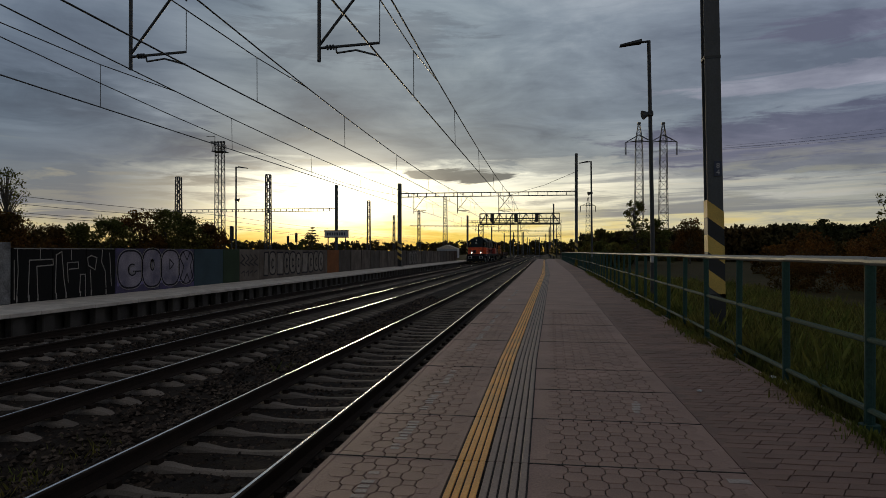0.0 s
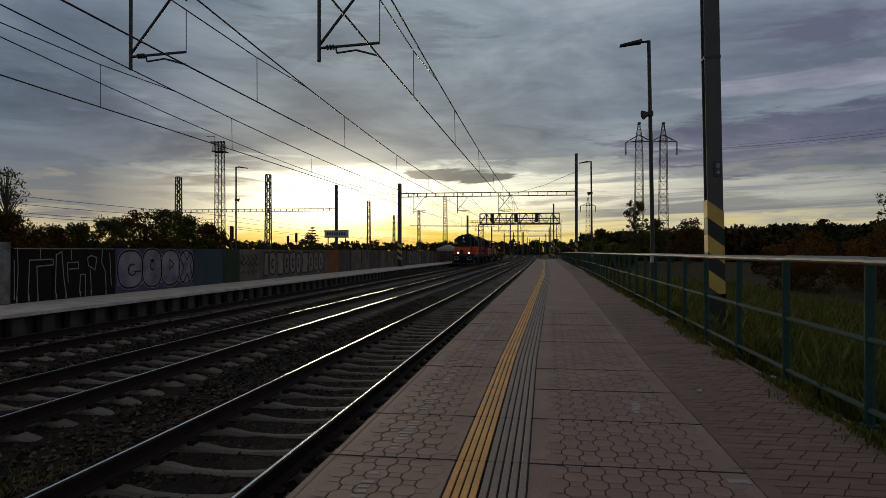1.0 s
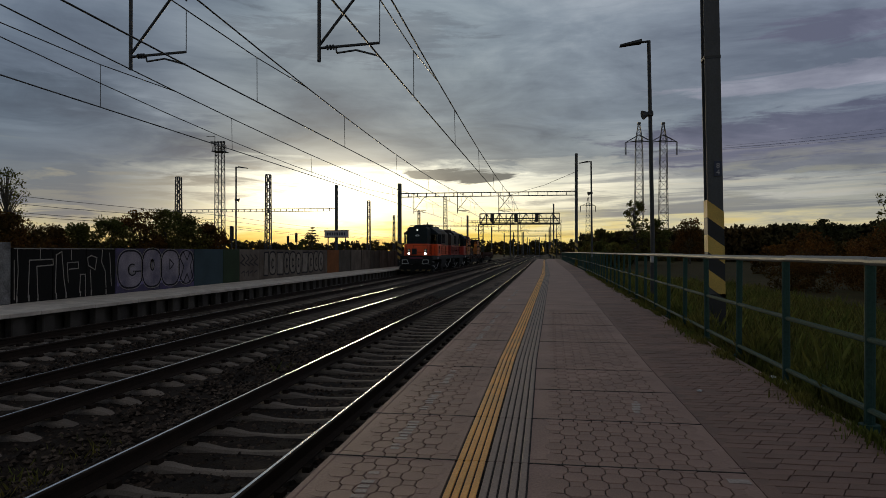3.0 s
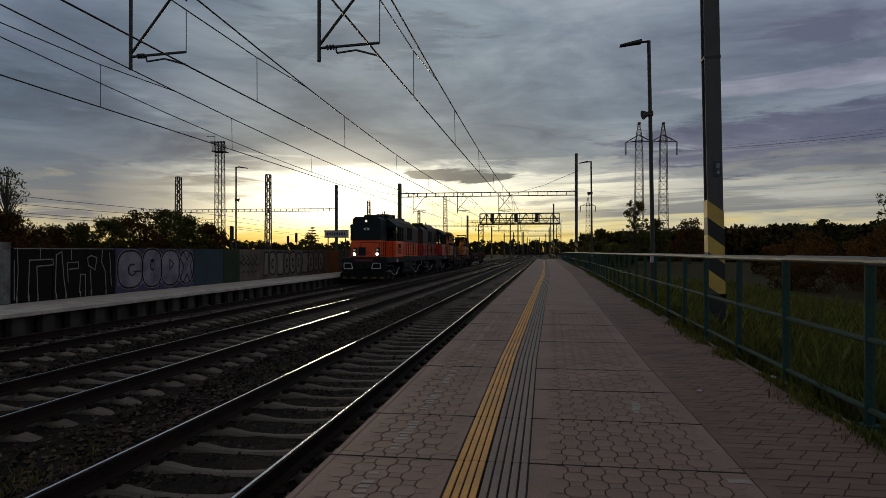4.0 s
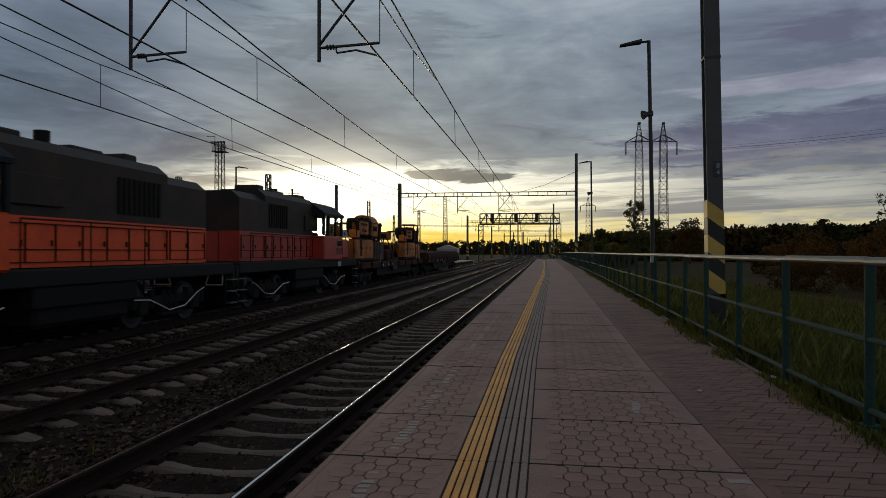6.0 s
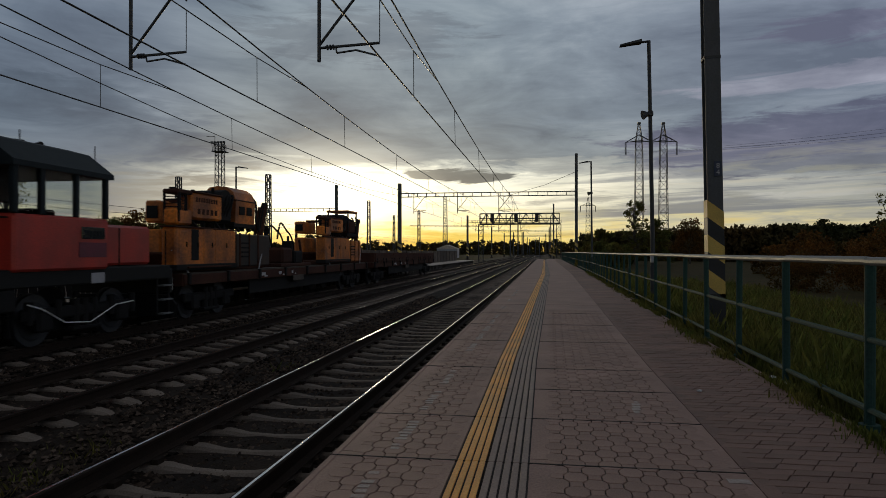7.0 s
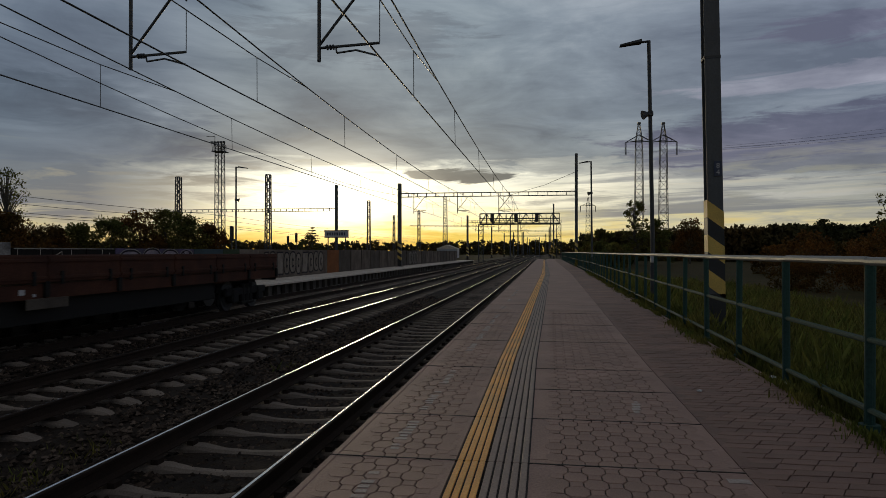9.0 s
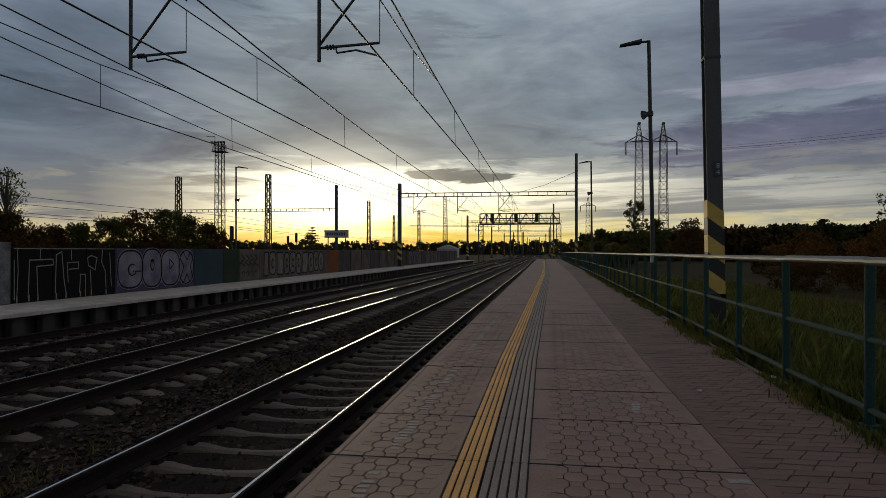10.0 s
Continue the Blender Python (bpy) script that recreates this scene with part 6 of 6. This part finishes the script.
def make_machine(name, label, y, L, big):
    """A track machine on the wagon's deck: a slim tall yellow casing along one side, a raised cab with a mesh window, engine cover, hoses and a folded arm."""
    e = empty(name, pose(0, 0, 0), label, "track machine", "track machines")
    z = 1.27

    def b(n, m, c, s, bv=0.04, lab="", p=e):
        return bx(n, m, p, (c[0], y + c[1], c[2]), s, bv, lab)

    def tri(n, m, y0, z0, y1, z1, x=1.0, r=0.05):
        bm = B()
        tube(bm, (x, y + y0, z0), (x, y + y1, z1), r, 6)
        return part(n, bm, M[m], e)
    b("skid", "rust", (0, L / 2, z + 0.09), (2.2, L * 0.94, 0.18))
    lo = b("lower_casing", "machine", (1.02, L * 0.30, z + 0.68), (0.40, L * 0.56, 1.02))
    for i, (yy, w, h, m) in enumerate(((0.18, 0.40, 0.84, "soot"), (0.30, L * 0.09, 0.9, "machine"), (0.43, L * 0.13, 0.9, "machine"), (0.08, L * 0.07, 0.7, "machine"))):
        b("service_door", m, (1.21, L * yy, z + 0.74), (0.04, w, h), 0.012, "", lo)
        b("door_handle", "soot", (1.24, L * yy + w * 0.35, z + 0.74), (0.03, 0.04, 0.14), 0.008, "", lo)
    b("side_step", "rust", (1.25, L * 0.3, z + 0.14), (0.16, L * 0.4, 0.05), 0.01, "", lo)
    b("casing_edge", "rust", (1.02, L * 0.30, z + 1.205), (0.44, L * 0.58, 0.04), 0.01, "", lo)
    b("casing_foot", "soot", (1.05, L * 0.30, z + 0.14), (0.44, L * 0.57, 0.16), 0.02, "", lo)
    tail = 1.02 if big else 0.92
    rear = b("rear_casing", "machine" if not big else "hoodbrown", (0.45, L * (0.6 + tail) / 2, z + 0.6), (1.45, L * (tail - 0.6), 1.02))
    for k in range(3):
        b("casing_rib", "rust", (1.18, L * (0.64 + 0.11 * k), z + 0.62), (0.05, 0.06, 1.04), 0.01, "", rear)
    for k in range(4):
        b("grille_bar", "soot", (1.185, L * 0.70, z + 0.4 + 0.14 * k), (0.03, L * 0.08, 0.05), 0.0, "", rear)
    # low gear on the far side of the deck
    b("far_side_tank", "rust", (-0.55, L * 0.32, z + 0.34), (0.9, L * 0.5, 0.4), 0.06)
    b("far_side_block", "soot", (-0.5, L * 0.88, z + 0.45), (0.8, L * 0.2, 0.6), 0.06)
    # raised upper part on short legs, so that light shows between
    zu = z + 1.44
    for yy in (0.16, 0.26, 0.36, 0.46, 0.56, 0.66, 0.78, 0.86):
        b("stilt", "soot", (0.85, L * yy, z + 1.34), (0.12, 0.10, 0.26), 0.01)
    for yy in (0.2, 0.42, 0.62):
        tri("brace", "soot", L * yy, zu, L * (yy + 0.07), z + 1.2)
    hu = 0.72 if big else 0.62
    up = b("upper_body", "machine", (0.98, L * 0.30, zu + hu / 2), (0.44, L * 0.28, hu), 0.05)
    bm = B()
    for i in range(9):
        box(bm, (1.203, y + L * 0.20 + 0.14 * i, zu + hu * 0.74), (0.008, 0.09, 0.12))
    part("marking_bars", bm, M["rust"], up, "unreadable dark marking bars")
    for i in range(5):
        b("vent_slot", "rust", (1.203, L * 0.22 + 0.24 * i, zu + hu * 0.30), (0.014, 0.13, 0.15), 0.004, "", up)
    b("body_edge", "rust", (0.98, L * 0.30, zu + hu + 0.015), (0.48, L * 0.29, 0.04), 0.01, "", up)
    cab = b("cab_roof", "rust", (0.98, L * 0.105, zu + hu - 0.03), (0.46, L * 0.12, 0.12), 0.03)
    bm = B()
    for k in range(5):
        yy = y + L * 0.06 + 0.085 * k
        tube(bm, (1.18, yy, zu + 0.2), (1.18, yy, zu + hu - 0.05), 0.012 if k % 4 else 0.035, 5)
    for k in range(6):
        zz = zu + 0.2 + k * (hu - 0.28) / 5
        tube(bm, (1.18, y + L * 0.06, zz), (1.18, y + L * 0.06 + 0.34, zz), 0.011, 5)
        tube(bm, (0.78, y + L * 0.06, zz), (1.18, y + L * 0.06, zz), 0.011, 5)
    part("mesh_window", bm, M["soot"], cab, "open window with a steel mesh guard")
    for x in (0.78, 1.18):
        bm = B()
        tube(bm, (x, y + L * 0.055, zu - 0.1), (x, y + L * 0.055, zu + hu - 0.05), 0.035, 6)
        part("cab_post", bm, M["soot"], cab)
    b("cab_base", "machine", (0.98, L * 0.105, zu + 0.03), (0.42, L * 0.12, 0.42), 0.05)
    # the far half of the machine: a second casing with pipework, set back from the front
    far = b("far_casing", "machine", (-0.85, L * 0.58, z + 0.7), (0.5, L * 0.36, 1.05), 0.05)
    b("far_upper_casing", "machine", (-0.85, L * 0.52, zu + hu * 0.42), (0.5, L * 0.24, hu * 0.9), 0.05, "", far)
    b("far_vent", "soot", (-0.85, L * 0.395, zu + hu * 0.4), (0.36, 0.04, hu * 0.5), 0.01, "", far)
    b("cross_beam", "rust", (0.05, L * 0.50, zu + hu - 0.06), (1.6, 0.16, 0.12), 0.02, "", far)
    # dark middle: winch and pipes
    b("winch_block", "soot", (0.5, L * 0.53, zu + 0.36), (1.1, L * 0.14, 0.8 if big else 0.62), 0.1)
    bm = B()
    tube(bm, (-0.1, y + L * 0.53, zu + 0.55), (1.05, y + L * 0.53, zu + 0.55), 0.42 if big else 0.33, 20)
    part("winch_drum", bm, M["soot"], e)
    for k in range(3):
        hose(e, [(1.0, y + L * (0.47 + 0.03 * k), zu + 0.1), (1.12, y + L * (0.50 + 0.03 * k), zu + 0.5), (1.0, y + L * (0.56 + 0.03 * k), zu + 0.85), (0.8, y + L * 0.62, zu + 0.7)], 0.03)
    # engine cover with a rounded roof, or an open roofed engine on the smaller machine
    h2 = 1.16 if big else 1.12
    prof = [(0.0, zu), (1.05, zu), (1.08, zu + h2 * 0.6), (0.98, zu + h2 * 0.84), (0.78, zu + h2 * 0.97), (0.5, zu + h2), (0.2, zu + h2 * 0.97), (0.0, zu + h2 * 0.8)]
    if big:
        bm = B()
        sweep(bm, prof, y + L * 0.63, y + L * 0.86)
        cov = part("engine_cover", bm, M["machine"], e)
        for k in (0, 1):
            b("vent", "soot", (1.07, L * (0.70 + 0.085 * k), zu + h2 * 0.35), (0.05, L * 0.06, 0.26), 0.01, "", cov)
        b("cover_band", "rust", (0.53, L * 0.745, zu + h2 * 0.62), (1.14, L * 0.235, 0.04), 0.01, "", cov)
    else:
        cov = b("engine_roof", "machine", (0.55, L * 0.745, zu + h2 - 0.03), (1.15, L * 0.24, 0.09), 0.03)
        for yy in (0.635, 0.855):
            for x in (0.05, 1.05):
                b("roof_post", "soot", (x, L * yy, zu + h2 / 2), (0.06, 0.06, h2), 0.0, "", cov)
        eng = b("engine_block", "rust", (0.55, L * 0.76, zu + 0.34), (0.95, L * 0.17, 0.68), 0.1)
        bm = B()
        for k in range(4):
            tube(bm, (1.0, y + L * 0.70 + 0.22 * k, zu + 0.62), (0.6, y + L * 0.70 + 0.22 * k, zu + 0.82), 0.06, 8)
        part("intake_pipe", bm, M["soot"], eng)
    b("under_frame", "soot", (0.5, L * 0.745, zu - 0.05), (1.1, L * 0.26, 0.16), 0.02)
    # exhausts and lamps on the roof
    for yy, hh in ((0.13, 0.10), (0.30, 0.14), (0.43, 0.14), (0.49, 0.30)):
        bm = B()
        tube(bm, (0.75, y + L * yy, zu + hu - 0.02), (0.75, y + L * yy, zu + hu + hh), 0.05, 8)
        box(bm, (0.75, y + L * yy, zu + hu + 0.06), (0.16, 0.18, 0.12), 0.02)
        part("roof_fitting", bm, M["soot"], e)
    # hoses and the folded arm
    for s, k in ((1.0, 0), (0.8, 0.1), (0.6, 0.18), (0.3, 0.05)):
        hose(e, [(s, y + L * 0.85, zu + h2 * 0.75), (s, y + L * (0.90 + k * 0.2), zu + h2 * 0.6), (s, y + L * 0.90, zu + 0.1), (s, y + L * 0.94, zu - 0.18), (s * 0.9, y + L * 0.965, zu + 0.1)], 0.034)
    bm = B()
    d = 0.35 if big else 0.0
    tube(bm, (0.85, y + L * 0.945 + d, z + 1.0), (0.85, y + L * 1.01 + d, zu + 0.72), 0.11, 8)
    tube(bm, (0.65, y + L * 0.95 + d, z + 1.0), (0.65, y + L * 1.02 + d, zu + 0.66), 0.06, 8)
    box(bm, (0.75, y + L * 0.945 + d, z + 0.7), (0.5, 0.25, 0.7), 0.04)
    part("folded_arm", bm, M["rust"], e)
    for q in (0.0, 0.09):
        hose(e, [(0.9 - q, y + L * 0.93 + d, zu - 0.1), (0.95 - q, y + L * 0.955 + d, zu + 0.55), (0.95 - q, y + L * 0.99 + d, zu + 0.80), (0.95 - q, y + L * 1.02 + d, zu + 0.62)], 0.03)
    for y0, z0, y1 in ((0.96, 0.75, 0.83), (0.02, 0.6, 0.12)):
        bm = B()
        tube(bm, (1.1, y + L * y0, z + z0), (1.28, y + L * y1, z - 0.05), 0.02, 5)
        part("lashing_strap", bm, M["signwhite"], e, "pale lashing strap")
    return e


def make_gear(y):
    """Hydraulic gear stowed between the machines."""
    e = empty("hydraulic_unit", pose(0, 0, 0), "dark rusty hydraulic gear with hoses, lashed on the wagon deck", "machinery")
    bx("skid", "rust", e, (0, y + 1.6, 1.33), (2.2, 3.2, 0.12), 0.02)
    bx("tank", "rust", e, (0.3, y + 0.9, 1.68), (1.4, 1.0, 0.6), 0.08)
    bx("pump_block", "soot", e, (0.4, y + 2.2, 1.62), (1.1, 0.8, 0.5), 0.06)
    bx("valve_block", "soot", e, (0.5, y + 2.2, 2.05), (0.4, 0.4, 0.4), 0.04)
    for k, x in enumerate((-0.6, -0.2, 0.3, 0.7)):
        hose(e, [(x, y + 0.6, 2.3), (x, y + 0.9, 2.6 + 0.1 * k), (x, y + 1.5, 2.65), (x, y + 2.0, 2.4), (x, y + 2.3, 1.9)], 0.035)
    bm = B()
    for k in range(5):
        tube(bm, (-0.8 + 0.4 * k, y + 3.0, 1.35), (-0.8 + 0.4 * k, y + 3.0 - 0.1 * k, 1.9 + 0.1 * k), 0.05, 6)
    part("stanchions", bm, M["rust"], e)
    bm = B()
    for q in range(2):
        tube(bm, (0, y + 0.7 + 0.5 * q, 2.3), (0, y + 0.7 + 0.5 * q, 2.75), 0.09, 10)
        tube(bm, (0, y + 0.7 + 0.5 * q, 2.75), (0, y + 0.7 + 0.5 * q, 2.8), 0.14, 10)
    part("filters", bm, M["soot"], e)
    return e


def clear_glass():
    m = bpy.data.materials.new("cab_pane")
    m.use_nodes = True
    b = m.node_tree.nodes["Principled BSDF"]
    b.inputs["Base Color"].default_value = (0.85, 0.9, 0.88, 1)
    b.inputs["Roughness"].default_value = 0.03
    b.inputs["Transmission Weight"].default_value = 1.0
    b.inputs["IOR"].default_value = 1.15
    return m


M["clear"] = clear_glass()
M["lampdim"] = glow("top_light_glow", (1.0, 0.97, 0.9), 0.9)

TRAIN_Y, SPEED, PASS = 14.82, 16.42, 5.5      # the leading bonnet stands at TRAIN_Y when PASS seconds have gone
PICKUP = 0.33                                 # the train runs a little faster after the sixth second


def run(t):
    """Where the leading bonnet stands along the track."""
    return TRAIN_Y + (PASS - t) * SPEED - PICKUP * max(0, t - 6)


loco_a = make_loco("diesel_locomotive", "orange and slate diesel locomotive with lit headlights leading the train", False, "red", "slate")
loco_b = make_loco("diesel_locomotive", "dark red and slate diesel locomotive with a glazed rear cab", True, "deepred", "slate")
wagon_a = make_flat_wagon("flat_wagon", "brown flat wagon loaded with yellow track machines", 19.2, False)
wagon_b = make_flat_wagon("low_sided_wagon", "empty brown low-sided wagon at the end of the train", 21.1, True)
machine_a = make_machine("track_machine", "large weathered yellow track machine with hoses, lashed on a wagon", 0.0, 6.1, True)
machine_b = make_machine("track_machine", "smaller weathered yellow track machine with a mesh-guarded cab", 0.0, 6.6, False)
gear = make_gear(0.0)

CONSIST = ((loco_a, 0.0, 0, 0.0), (loco_b, 25.35, 180, 0.0), (wagon_a, 26.0, 0, 0.0), (wagon_b, 45.6, 0, 0.0),
           (machine_a, 26.15, 0, 0.0), (machine_b, 38.0, 0, 0.0), (gear, 33.6, 0, 0.0))


def motions():
    """The train runs evenly along the third track, towards and past the camera; its wheels roll."""
    for thing, s, turn, dz in CONSIST:
        walk(thing, [(t, pose(TRACKS[2], run(t) + s, RAIL + dz, 0, 0, turn)) for t in range(11)])
    for wheel, y, r, turned in WHEELS:
        sign = -1 if turned else 1
        rows = []
        for k in range(301):
            a = sign * math.degrees((run(0) - run(k / 30)) / r)
            rows.append((k / 30, pose(0, y, r, a % 360, 0, 0)))
        walk(wheel, rows)


make_pavers()
motions()
